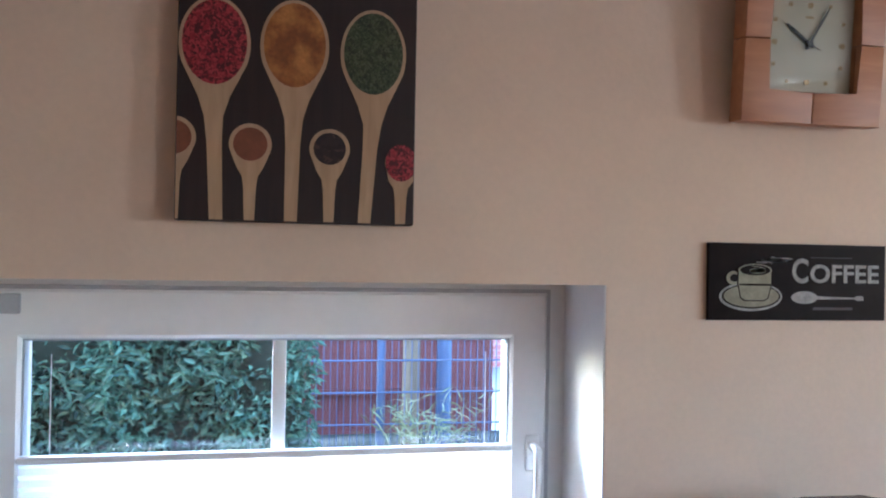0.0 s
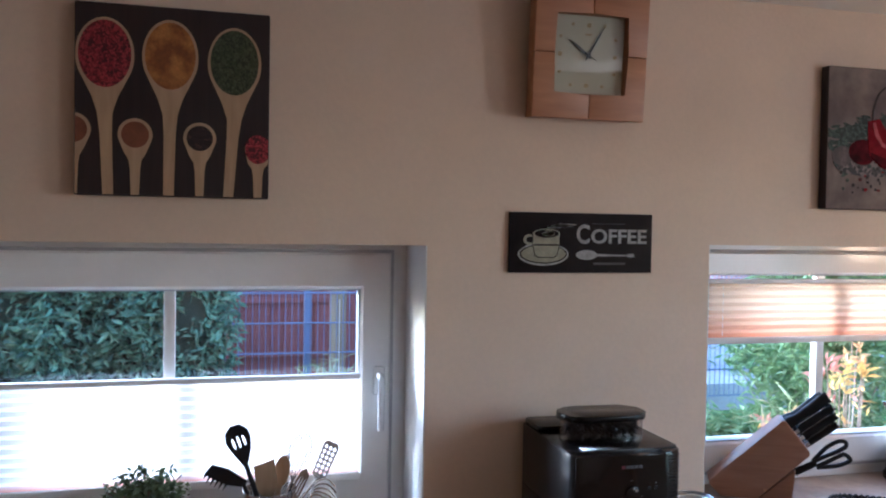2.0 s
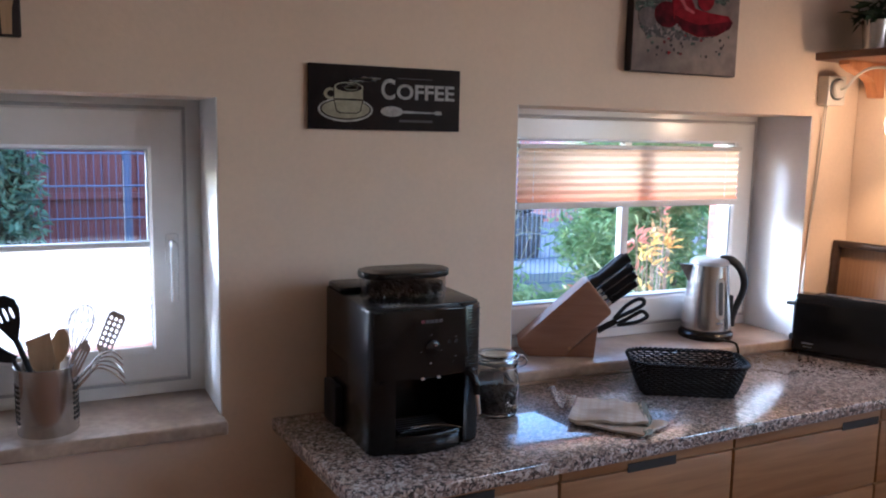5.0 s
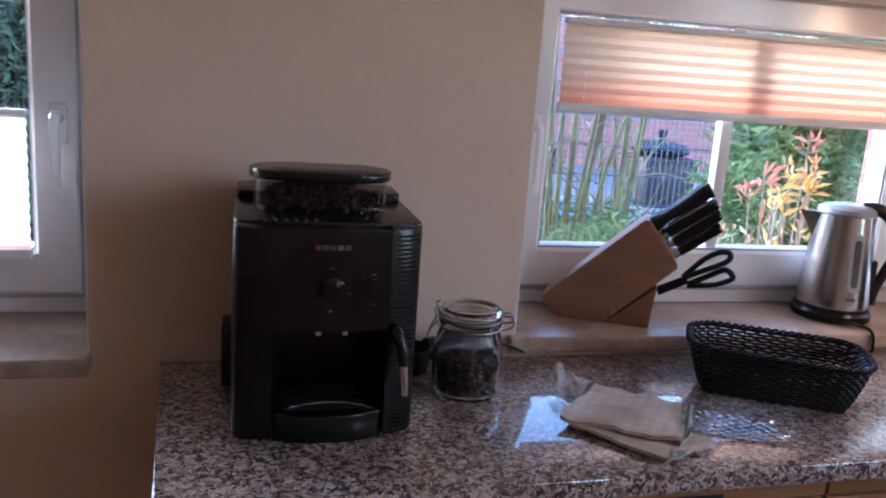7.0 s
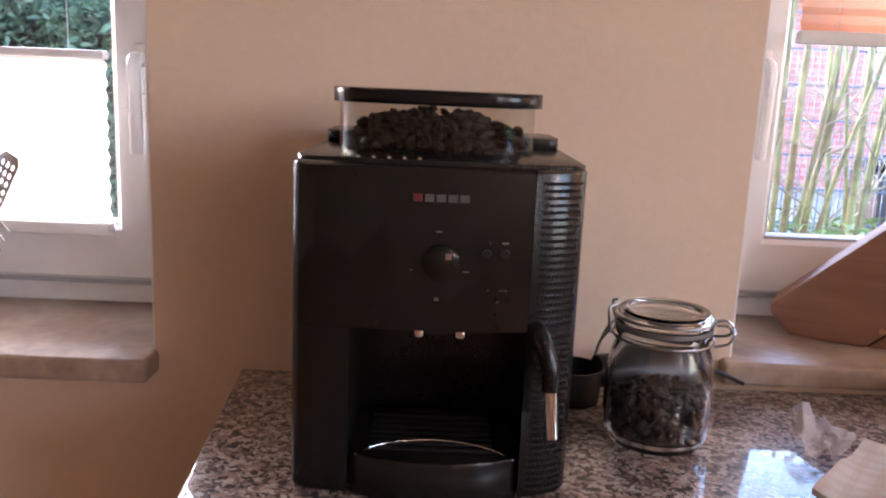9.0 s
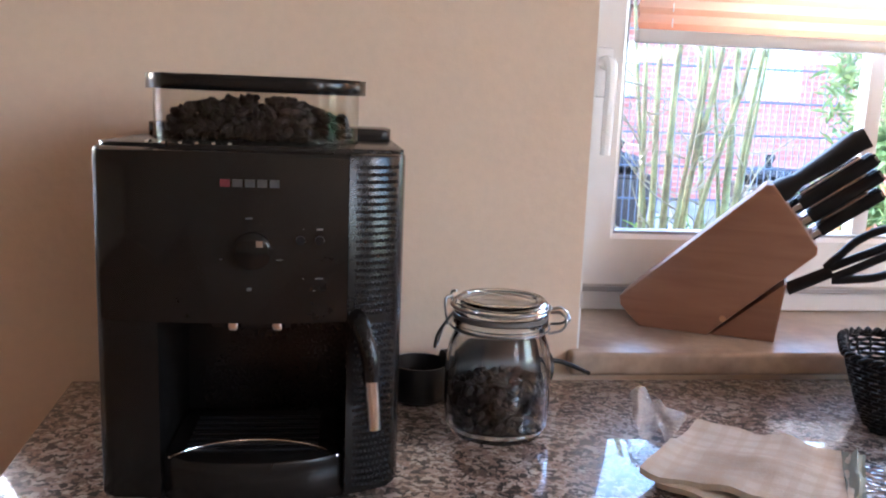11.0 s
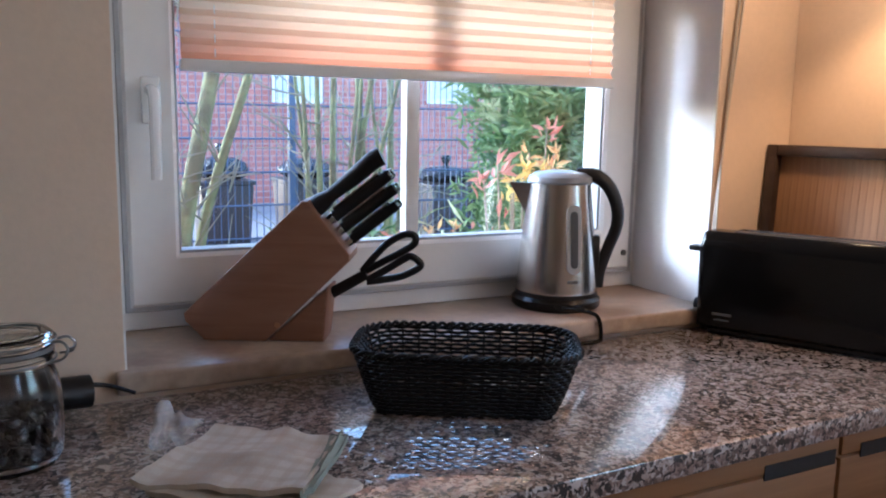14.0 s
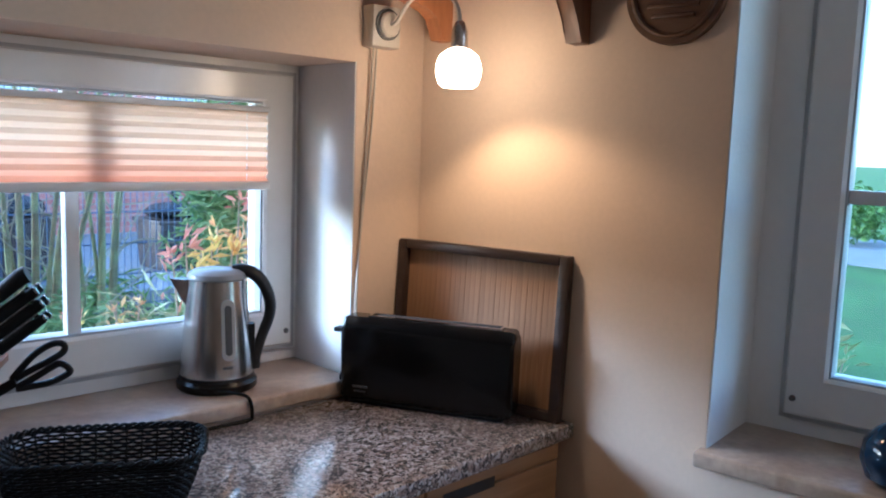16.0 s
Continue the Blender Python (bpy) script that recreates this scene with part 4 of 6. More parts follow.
for x, z, w, h in ((-0.056, 0.221, 0.006, 0.005), (-0.040, 0.221, 0.006, 0.005), (-0.056, 0.182, 0.006, 0.005), (-0.040, 0.182, 0.006, 0.005), (0.0, 0.229, 0.007, 0.002), (-0.021, 0.196, 0.005, 0.002), (0.0235, 0.196, 0.006, 0.002), (0.0, 0.172, 0.005, 0.005), (0.040, 0.221, 0.007, 0.003), (0.055, 0.221, 0.007, 0.003), (0.039, 0.181, 0.011, 0.0018), (0.055, 0.181, 0.009, 0.0018), (0.037, 0.171, 0.003, 0.0015), (0.051, 0.171, 0.003, 0.0015)):
    bm = bmesh.new()
    w, h, z = w * 0.75, h * 0.5, z + 0.012
    y = -0.0058 + abs(x) * 0.045
    box(bm, x - w / 2, x + w / 2, y - 0.0008, y + 0.004, z - h / 2, z + h / 2)
    part("printed_symbol", bm, ICON, cm, smooth=False)
for x in (0.040, 0.055):
    bm = bmesh.new()
    lathe(bm, [(0.0040, 0), (0.0036, 0.004)], 14, m=pose(x, -0.003, 0.224, 90, 0, 0))
    part("button", bm, MATBLACK, cm, "black round button")

JARGLASS = clear_glass("jar_glass", (0.98, 0.995, 0.99), thin=False)
RUBBER = paint("grey_rubber", (0.16, 0.15, 0.14), 0.6, bump=0.0)
JARWIRE = paint("dull_wire", (0.30, 0.30, 0.30), 0.3, 1.0, bump=0.0)
jr = thing("storage_jar", (1.522, 1.166, CT), "clip-top glass jar part filled with coffee beans", "jar", turn=-18)
bm = bmesh.new()
outer = [(0.036, 0.0), (0.044, 0.002), (0.0485, 0.010), (0.050, 0.030), (0.050, 0.062), (0.047, 0.080), (0.0425, 0.092), (0.042, 0.098), (0.045, 0.100), (0.045, 0.104)]
inn = [(0.0415, 0.104), (0.0395, 0.095), (0.0440, 0.079), (0.0470, 0.062), (0.0470, 0.030), (0.0455, 0.012), (0.040, 0.006), (0.0002, 0.005)]
lathe(bm, outer + inn, 40)
glass_body = part("glass_body", bm, JARGLASS, jr)
glass_body.visible_shadow = False
bm = bmesh.new()
lathe(bm, [(0.040, 0.1045), (0.0445, 0.1045), (0.0450, 0.1065), (0.0445, 0.1085), (0.040, 0.1085)], 32)
part("seal", bm, RUBBER, jr, "grey rubber ring")
bm = bmesh.new()
lathe(bm, [(0.0445, 0.1090), (0.0455, 0.112), (0.0445, 0.118), (0.041, 0.121), (0.034, 0.1215), (0.032, 0.119), (0.0002, 0.1185), (0.0002, 0.115), (0.036, 0.115), (0.040, 0.1095)], 40)
lid_ = part("lid", bm, JARGLASS, jr)
lid_.visible_shadow = False
bm = bmesh.new()
for z in (0.0965, 0.1145):
    tube(bm, [(0.0462 * math.cos(radians(a)), 0.0462 * math.sin(radians(a)), z) for a in range(0, 361, 10)], 0.0011, 6)
part("wire_ring", bm, JARWIRE, jr, "steel wire ring")
bm = bmesh.new()
tube(bm, [(0.046, 0.018, 0.097), (0.058, 0.014, 0.100), (0.062, 0.012, 0.108), (0.056, 0.010, 0.114), (0.047, 0.008, 0.113)], 0.0013, 6, curved=True)
tube(bm, [(0.046, -0.018, 0.097), (0.058, -0.014, 0.100), (0.062, -0.012, 0.108), (0.056, -0.010, 0.114), (0.047, -0.008, 0.113)], 0.0013, 6, curved=True)
tube(bm, [(0.062, 0.012, 0.108), (0.064, 0.0, 0.106), (0.062, -0.012, 0.108)], 0.0013, 6)
part("hinge_wire", bm, JARWIRE, jr, "steel wire hinge")
bm = bmesh.new()
tube(bm, [(-0.046, 0.020, 0.098), (-0.050, 0.016, 0.118), (-0.044, 0.010, 0.122)], 0.0013, 6, curved=True)
tube(bm, [(-0.046, -0.020, 0.098), (-0.050, -0.016, 0.118), (-0.044, -0.010, 0.122)], 0.0013, 6, curved=True)
tube(bm, [(-0.048, 0.018, 0.100), (-0.056, 0.014, 0.088), (-0.060, 0.008, 0.074), (-0.060, -0.008, 0.074), (-0.056, -0.014, 0.088), (-0.048, -0.018, 0.100)], 0.0013, 6, curved=True)
part("clasp_wire", bm, JARWIRE, jr, "steel wire clasp")
bm = bmesh.new()
spots = []
for k in range(620):
    a, q = rb.uniform(0, 2 * math.pi), math.sqrt(rb.random())
    x, y = q * 0.0415 * math.cos(a), q * 0.0415 * math.sin(a)
    top = 0.044 + 0.10 * x - 0.06 * y
    spots.append((x, y, rb.uniform(0.011, top) if rb.random() < 0.6 else top + rb.uniform(-0.002, 0.002)))
bean_heap(bm, spots, rb)
part("coffee_beans", bm, BEAN, jr, "dark roasted coffee beans")
jr.scale = (1.10, 1.10, 1.18)

sc = thing("coffee_scoop", (1.450, 1.262, CT), "black plastic measuring scoop lying behind the jar", "scoop", turn=14)
bm = bmesh.new()
lathe(bm, [(0.026, 0.0), (0.031, 0.003), (0.034, 0.044), (0.032, 0.044), (0.028, 0.006), (0.0002, 0.005)], 28)
part("cup", bm, MATBLACK, sc)
bm = bmesh.new()
tube(bm, [(0.030, 0.0, 0.036), (0.07, 0.0, 0.036), (0.12, 0.0, 0.030), (0.165, 0, 0.026)], 0.020, 14, 0.021, curved=True, flat=0.9)
part("handle", bm, MATBLACK, sc)
bm = bmesh.new()
tube(bm, [(0.160, 0.0, 0.034), (0.185, -0.004, 0.030), (0.215, -0.020, 0.018)], 0.0035, 8, 0.0025, curved=True)
part("tail", bm, MATBLACK, sc)

# folded cloth: two rumpled layers
LINEN = paint("linen", (0.74, 0.69, 0.61), 0.9, vary=0.12, scale=14, fine=500, bump=0.04, dist=0.0008, second=(0.56, 0.50, 0.42))


def woven_check(mt, pitch, colour):
    """Faint broad checks woven into a cloth."""
    nt = mt.node_tree
    bs = nt.nodes["Principled BSDF"]
    src = bs.inputs["Base Color"].links[0].from_socket
    co = nt.nodes.new("ShaderNodeTexCoord")
    for direction in ("X", "Y"):
        wv = nt.nodes.new("ShaderNodeTexWave")
        wv.bands_direction = direction
        wv.inputs["Scale"].default_value = 0.314 / pitch
        wv.inputs["Distortion"].default_value, wv.inputs["Detail"].default_value = 0.6, 1
        rot = nt.nodes.new("ShaderNodeMapping")
        rot.inputs["Rotation"].default_value = (0, 0, radians(38))
        nt.links.new(co.outputs["Object"], rot.inputs["Vector"])
        nt.links.new(rot.outputs["Vector"], wv.inputs["Vector"])
        amount = nt.nodes.new("ShaderNodeMapRange")
        amount.inputs["From Min"].default_value, amount.inputs["From Max"].default_value = 0.55, 0.8
        amount.inputs["To Max"].default_value = 0.35
        nt.links.new(wv.outputs["Fac"], amount.inputs["Value"])
        mix_ = nt.nodes.new("ShaderNodeMix")
        mix_.data_type = "RGBA"
        mix_.inputs["B"].default_value = (*colour, 1)
        nt.links.new(amount.outputs["Result"], mix_.inputs["Factor"])
        nt.links.new(src, mix_.inputs["A"])
        src = mix_.outputs["Result"]
    nt.links.new(src, bs.inputs["Base Color"])


woven_check(LINEN, 0.02, (0.50, 0.40, 0.30))
SAGE = paint("sage_cloth", (0.33, 0.37, 0.32), 0.9, vary=0.15, scale=20, fine=500, bump=0.04, dist=0.0008)


def cloth_layer(corners, z, lift, thick, seed, n=18):
    a, b, c, d = (Vector((*p, 0)) for p in corners)
    bm_ = bmesh.new()
    grid = []
    for i in range(n + 1):
        row = []
        for j in range(n + 1):
            u, v = i / n, j / n
            p = a * (1 - u) * (1 - v) + b * u * (1 - v) + c * u * v + d * (1 - u) * v
            wob = noise.noise(Vector((u * 2.4, v * 2.0, seed))) * lift + noise.noise(Vector((u * 6, v * 5, seed + 4))) * lift * 0.3
            crease = 0.0025 * math.exp(-((v - 0.52) / 0.03) ** 2)
            edge = noise.noise(Vector((u * 5, v * 5, seed + 9))) * 0.004
            row.append(bm_.verts.new((p.x + edge, p.y + edge, z + max(0.0, 0.5 * lift + wob) + crease)))
        grid.append(row)
    for i in range(n):
        for j in range(n):
            bm_.faces.new((grid[i][j], grid[i + 1][j], grid[i + 1][j + 1], grid[i][j + 1]))
    made = bmesh.ops.extrude_face_region(bm_, geom=bm_.faces[:])
    for v in made["geom"]:
        if isinstance(v, bmesh.types.BMVert):
            v.co.z -= thick
    return bm_


cl = thing("folded_cloth", (1.740, 1.018, CT), "beige checked kitchen cloth folded in layers", "cloth")
part("lower_layer", cloth_layer([(-0.100, 0.0), (-0.007, -0.120), (0.094, -0.080), (0.04, 0.05)], 0.008, 0.006, 0.005, 3), LINEN, cl)
part("upper_layer", cloth_layer([(-0.112, 0.008), (0.030, -0.090), (0.108, 0.022), (-0.008, 0.122)], 0.016, 0.010, 0.006, 7), LINEN, cl)
part("hem", cloth_layer([(0.026, -0.093), (0.048, -0.080), (0.115, 0.020), (0.098, 0.032)], 0.0175, 0.010, 0.006, 7, 8), SAGE, cl, "sage green hem")
part("corner_flap", cloth_layer([(-0.004, -0.122), (0.022, -0.114), (0.040, -0.092), (0.008, -0.098)], 0.0095, 0.006, 0.005, 3, 6), SAGE, cl, "sage green corner")
FILM = haze_film("plastic_film")
fb = thing("plastic_bag", (1.688, 1.140, CT), "scrap of clear crinkled plastic bag", "bag")
part("film", cloth_layer([(-0.035, -0.04), (0.02, -0.03), (0.035, 0.02), (-0.012, 0.055)], 0.006, 0.032, 0.0006, 23, 16), FILM, fb, smooth=False)

# woven basket
WICKER = paint("black_wicker", (0.006, 0.006, 0.0065), 0.42, vary=0.2, fine=300, bump=0.0, spec=0.3)
bk = thing("bread_basket", (2.052, 1.130, CT), "rectangular black woven bread basket standing empty", "basket", turn=-30)


def basket_ring(t, n=96):
    """The basket's outline at height t from 0 to 1."""
    L, D, R = 0.112 + 0.029 * t ** 0.8, 0.055 + 0.026 * t ** 0.8, 0.028 + 0.022 * t
    pts = []
    peri = [(L - R, D - R, 0), (-(L - R), D - R, 90), (-(L - R), -(D - R), 180), (L - R, -(D - R), 270)]
    for i, (cx, cy, a) in enumerate(peri):
        for k in range(8):
            q = radians(a + 90 * k / 8)
            pts.append(Vector((cx + R * math.cos(q), cy + R * math.sin(q), 0)))
        nx, ny, na = peri[(i + 1) % 4]
        e0 = Vector((cx + R * math.cos(radians(a + 90)), cy + R * math.sin(radians(a + 90)), 0))
        e1 = Vector((nx + R * math.cos(radians(na)), ny + R * math.sin(radians(na)), 0))
        m_ = 16 if i % 2 == 0 else 8
        pts += [e0.lerp(e1, k / m_) for k in range(m_)]
    return pts


BH = 0.085
rows = 15
NB = len(basket_ring(0.0))
for r in range(rows):
    t = (r + 0.5) / rows
    ring = basket_ring(t)
    bm = bmesh.new()
    pts = []
    for i in range(NB * 2):
        p = ring[i // 2].lerp(ring[(i // 2 + 1) % NB], (i % 2) * 0.5)
        out = Vector((p.x / 0.14, p.y / 0.08, 0)).normalized()
        wave = 0.0018 * (1 if (i // 2 + r) % 2 else -1)
        pts.append(p + out * wave + Vector((0, 0, 0.004 + BH * t * 0.94)))
    pts.append(pts[0])
    tube(bm, pts, 0.0023, 6, flat=1.0)
    part("strand", bm, WICKER, bk)
for i in range(0, NB, 2):
    bm = bmesh.new()
    tube(bm, [basket_ring(t)[i] + Vector((0, 0, 0.003 + BH * t)) for t in (0.0, 0.35, 0.7, 1.0)], 0.0014, 5)
    part("stake", bm, WICKER, bk)
for k in range(2):
    bm = bmesh.new()
    ring = basket_ring(1.0)
    pts = []
    for i in range(NB * 3):
        p = ring[i // 3].lerp(ring[(i // 3 + 1) % NB], (i % 3) / 3)
        out = Vector((p.x / 0.14, p.y / 0.08, 0)).normalized()
        a = i * 0.9 + k * math.pi
        pts.append(p + out * (0.002 + 0.0032 * math.cos(a)) + Vector((0, 0, BH + 0.0032 * math.sin(a))))
    pts.append(pts[0])
    tube(bm, pts, 0.0027, 7)
    part("braided_rim", bm, WICKER, bk)
for k in range(11):
    bm = bmesh.new()
    y = -0.048 + 0.0096 * k
    tube(bm, [(x / 100.0, y, 0.004 + 0.0012 * (1 if (x // 1 + k) % 2 else -1)) for x in range(-11, 12)], 0.0036, 6, flat=0.6)
    part("base_strand", bm, WICKER, bk)
for x in range(-10, 11):
    bm = bmesh.new()
    tube(bm, [(x / 100.0, -0.05, 0.004), (x / 100.0, 0.05, 0.004)], 0.0018, 5)
    part("base_rib", bm, WICKER, bk)

# kettle
SILL = 0.925
SILL1 = 0.905
kt = thing("electric_kettle", (2.406, 1.440, SILL), "brushed steel electric kettle with black handle and base", "kettle", turn=-30)
bm = bmesh.new()
lathe(bm, [(0.076, 0.0), (0.080, 0.004), (0.080, 0.016), (0.074, 0.022)], 40)
part("base", bm, BLACK, kt, "black power base")
bm = bmesh.new()
lathe(bm, [(0.072, 0.023), (0.0735, 0.026), (0.0735, 0.034), (0.072, 0.05), (0.067, 0.11), (0.0605, 0.17), (0.055, 0.222), (0.053, 0.224)], 48)
part("body", bm, STEEL, kt, "brushed stainless steel body")
bm = bmesh.new()
lathe(bm, [(0.074, 0.0225), (0.0745, 0.026), (0.0742, 0.030)], 48)
part("base_ring", bm, MATBLACK, kt)
bm = bmesh.new()
lathe(bm, [(0.056, 0.222), (0.058, 0.226), (0.056, 0.234), (0.045, 0.241), (0.02, 0.245), (0.0002, 0.246)], 40)
part("lid", bm, paint("lid_grey", (0.34, 0.35, 0.37), 0.25, vary=0.05, bump=0.0), kt, "smooth grey lid")
bm = bmesh.new()
for v in ((-0.040, -0.024, 0.222), (-0.040, 0.024, 0.222), (-0.090, -0.004, 0.222), (-0.090, 0.004, 0.222), (-0.055, -0.006, 0.158), (-0.055, 0.006, 0.158)):
    bm.verts.new(v)
bmesh.ops.convex_hull(bm, input=bm.verts[:])
part("spout", bm, STEEL, kt, "pointed steel pouring spout")
bm = bmesh.new()
tube(bm, [(0.030, 0.0, 0.236), (0.062, 0.0, 0.236), (0.088, 0.0, 0.216), (0.104, 0.0, 0.180), (0.104, 0.0, 0.145), (0.090, 0.0, 0.105), (0.078, 0.0, 0.065), (0.075, 0.0, 0.035)], 0.0155, 16, 0.012, curved=True, flat=0.72)
part("handle", bm, MATBLACK, kt, "curved black plastic handle")
bm = bmesh.new()
box(bm, 0.058, 0.075, -0.012, 0.012, 0.05, 0.13, 0.004, m=None)
part("handle_root", bm, MATBLACK, kt)
gm = Matrix.Rotation(radians(-70), 4, "Z")
bm = bmesh.new()
slab(bm, [(0.0135 * c, 0.128 + (0.047 if s_ > 0 else -0.047) + 0.0135 * s_) for c, s_ in ((math.cos(radians(a)), math.sin(radians(a))) for a in range(5, 365, 15))], 0.012, gm @ pose(0.0600, 0, 0, 0, 0, 90) @ Matrix.Translation((0, -0.0075, 0)) @ Matrix.Translation((0, 0, 0.128)) @ Matrix.Rotation(radians(-5.5), 4, "X") @ Matrix.Translation((0, 0, -0.128)))
gauge = part("gauge_frame", bm, paint("pale_clear_plastic", (0.55, 0.56, 0.57), 0.2, bump=0.0), kt, "clear oval water gauge")
bm = bmesh.new()
slab(bm, [(0.0070 * c, 0.128 + (0.042 if s_ > 0 else -0.042) + 0.0075 * s_) for c, s_ in ((math.cos(radians(a)), math.sin(radians(a))) for a in range(5, 365, 15))], 0.012, gm @ pose(0.0600, 0, 0, 0, 0, 90) @ Matrix.Translation((0, -0.0085, 0)) @ Matrix.Translation((0, 0, 0.128)) @ Matrix.Rotation(radians(-5.5), 4, "X") @ Matrix.Translation((0, 0, -0.128)))
part("gauge_slot", bm, paint("grey_gauge_glass", (0.13, 0.14, 0.15), 0.1, bump=0.0), gauge, "grey gauge window")
bm = bmesh.new()
box(bm, -0.009, 0.009, -0.0745, -0.069, 0.052, 0.057, 0.0, m=Matrix.Rotation(radians(18), 4, "Z"))
part("mark", bm, SEAL, kt, "small grey printed mark", False)
bm = bmesh.new()
tube(bm, [(2.372, 1.372, SILL + 0.010), (2.385, 1.340, SILL + 0.012), (2.402, 1.310, SILL + 0.006), (2.405, 1.302, CT + 0.012), (2.395, 1.301, CT + 0.004), (2.34, 1.303, CT + 0.004), (2.27, 1.303, CT + 0.004)], 0.0036, 8, curved=True)
tagged(part("kettle_cord", bm, BLACK), "black power cord hanging off the stone sill", "cord")

# knife block
kb = thing("knife_block", (1.772, 1.440, SILL), "slanted beech knife block holding black-handled knives and scissors", "knife block", turn=-29)
bm = bmesh.new()
slab(bm, [(0.004, 0.0), (-0.024, 0.028), (-0.026, 0.040), (0.152, 0.211), (0.161, 0.211), (0.222, 0.134), (0.222, 0.124), (0.096, 0.0)], 0.084, None, 0.004)
part("block", bm, BEECH, kb)
bm = bmesh.new()
slab(bm, [(0.099, 0.0), (0.182, 0.0), (0.190, 0.080), (0.187, 0.081)], 0.070, Matrix.Translation((0, 0.007, 0)), 0.003)
part("foot", bm, BEECH, kb, "beech supporting wedge")
bm = bmesh.new()
lathe(bm, [(0.0045, 0), (0.0045, 0.002)], 12, m=pose(0.115, 0.001, 0.026, 90, 0, 0))
part("dowel", bm, CLOCKWOOD, kb, "dark dowel end")
face_a, face_b = Vector((0.157, 0, 0.211)), Vector((0.222, 0, 0.129))
along, out = (face_b - face_a).normalized(), Vector((0.783, 0, 0.622)).normalized()
for f, y, ln, r, big in ((0.15, 0.024, 0.126, 0.0150, True), (0.15, 0.060, 0.118, 0.0135, True), (0.42, 0.022, 0.118, 0.0100, False), (0.42, 0.058, 0.118, 0.0100, False), (0.62, 0.022, 0.112, 0.0095, False), (0.62, 0.058, 0.112, 0.0095, False), (0.82, 0.022, 0.100, 0.0085, False), (0.82, 0.058, 0.100, 0.0085, False)):
    base = face_a + along * (f * (face_b - face_a).length) + Vector((0, y, 0))
    bm = bmesh.new()
    if big:
        tube(bm, [base - out * 0.002, base + out * 0.012, base + out * 0.03, base + out * ln * 0.6, base + out * (ln - 0.012) - along * 0.002, base + out * ln], r * 0.95, 12, r * 0.9, flat=0.62)
        for v in bm.verts:
            k = (v.co - base).dot(out) / ln
            w = 1.25 if k < 0.12 else (0.72 + 0.45 * min(1, max(0, (k - 0.12) / 0.6)))
            off = v.co - (base + out * (v.co - base).dot(out))
            v.co = base + out * (v.co - base).dot(out) + off * w
    else:
        tube(bm, [base + out * 0.016, base + out * 0.03, base + out * ln * 0.6, base + out * (ln - 0.006), base + out * ln], r, 12, r * 0.95, flat=0.75)
    kn = part("knife_handle", bm, MATBLACK, kb, "black plastic knife handle")
    if not big:
        bm = bmesh.new()
        tube(bm, [base - out * 0.004, base + out * 0.0175], r * 0.85, 10, r * 0.95, flat=0.6)
        part("bolster", bm, CHROME, kn, "bright steel bolster")
        bm = bmesh.new()
        tube(bm, [base + out * 0.022 - along * (r * 0.92), base + out * (ln - 0.012) - along * (r * 0.92)], 0.0022, 8, flat=2.6)
        part("tang", bm, CHROME, kn, "bright steel tang")
        bm = bmesh.new()
        tube(bm, [base + out * (ln - 0.001), base + out * (ln + 0.003)], r * 0.8, 10, flat=0.75)
        part("end_cap", bm, STEEL, kn, "steel end cap")
sb = Vector((0.200, 0.034, 0.075))
so = Vector((0.86, 0, 0.50)).normalized()
su = Vector((-0.5, 0, 0.86))
bm = bmesh.new()
tube(bm, [sb - so * 0.01, sb + so * 0.03, sb + so * 0.05], 0.010, 10, 0.009, flat=0.6)
for sgn, ln in ((1, 0.140), (-1, 0.128)):
    loop = [(0.045, 0.002), (0.065, 0.010), (0.095, 0.020), (0.125, 0.021), (ln, 0.012), (ln - 0.006, 0.001), (0.11, -0.001), (0.08, 0.0), (0.050, 0.0)]
    tube(bm, [sb + so * a + su * (sgn * b + (0.004 if sgn > 0 else -0.008)) + Vector((0, 0.004 * sgn, 0)) for a, b in loop], 0.0056, 10, curved=True)
part("scissors_grip", bm, MATBLACK, kb, "black looped scissors grip")

# toaster
to = thing("toaster", (2.612, 1.300, CT), "long black two-slice toaster on the granite worktop", "toaster", turn=-63)
TL, TD, TH = 0.371, 0.070, 0.183
bm = bmesh.new()
prof = [(0.006, 0.010), (0.0, 0.016), (0.004, TH - 0.030), (0.008, TH - 0.008), (0.016, TH), (TD - 0.016, TH), (TD - 0.008, TH - 0.008), (TD - 0.004, TH - 0.03), (TD, 0.016), (TD - 0.006, 0.010)]
slab(bm, prof, TL, Matrix(((0, 1, 0, 0), (1, 0, 0, 0), (0, 0, 1, 0), (0, 0, 0, 1))), 0.010)
TOASTBLACK = paint("toaster_black", (0.005, 0.0045, 0.0042), 0.14, vary=0.1, bump=0.0, spec=0.3)
part("shell", bm, TOASTBLACK, to)
bm = bmesh.new()
loop_rect(bm, 0.055, TL - 0.030, 0.018, TD - 0.018, 0.005, TH - 0.002, TH + 0.004, 0.0015)
for v in bm.verts:
    v.co = Vector((v.co.x, v.co.z, v.co.y))
part("slot_trim", bm, CHROME, to, "bright slot surround")
bm = bmesh.new()
box(bm, 0.062, TL - 0.037, 0.023, TD - 0.023, TH - 0.002, TH + 0.001)
part("slot", bm, DARKSLOT, to, "dark toasting slot", False)
bm = bmesh.new()
box(bm, 0.020, TL - 0.02, 0.010, TD - 0.010, 0.0, 0.012, 0.002)
part("foot", bm, MATBLACK, to)
bm = bmesh.new()
box(bm, -0.028, 0.002, 0.022, 0.048, TH - 0.040, TH - 0.030, 0.004)
part("lever", bm, MATBLACK, to, "black push lever")
bm = bmesh.new()
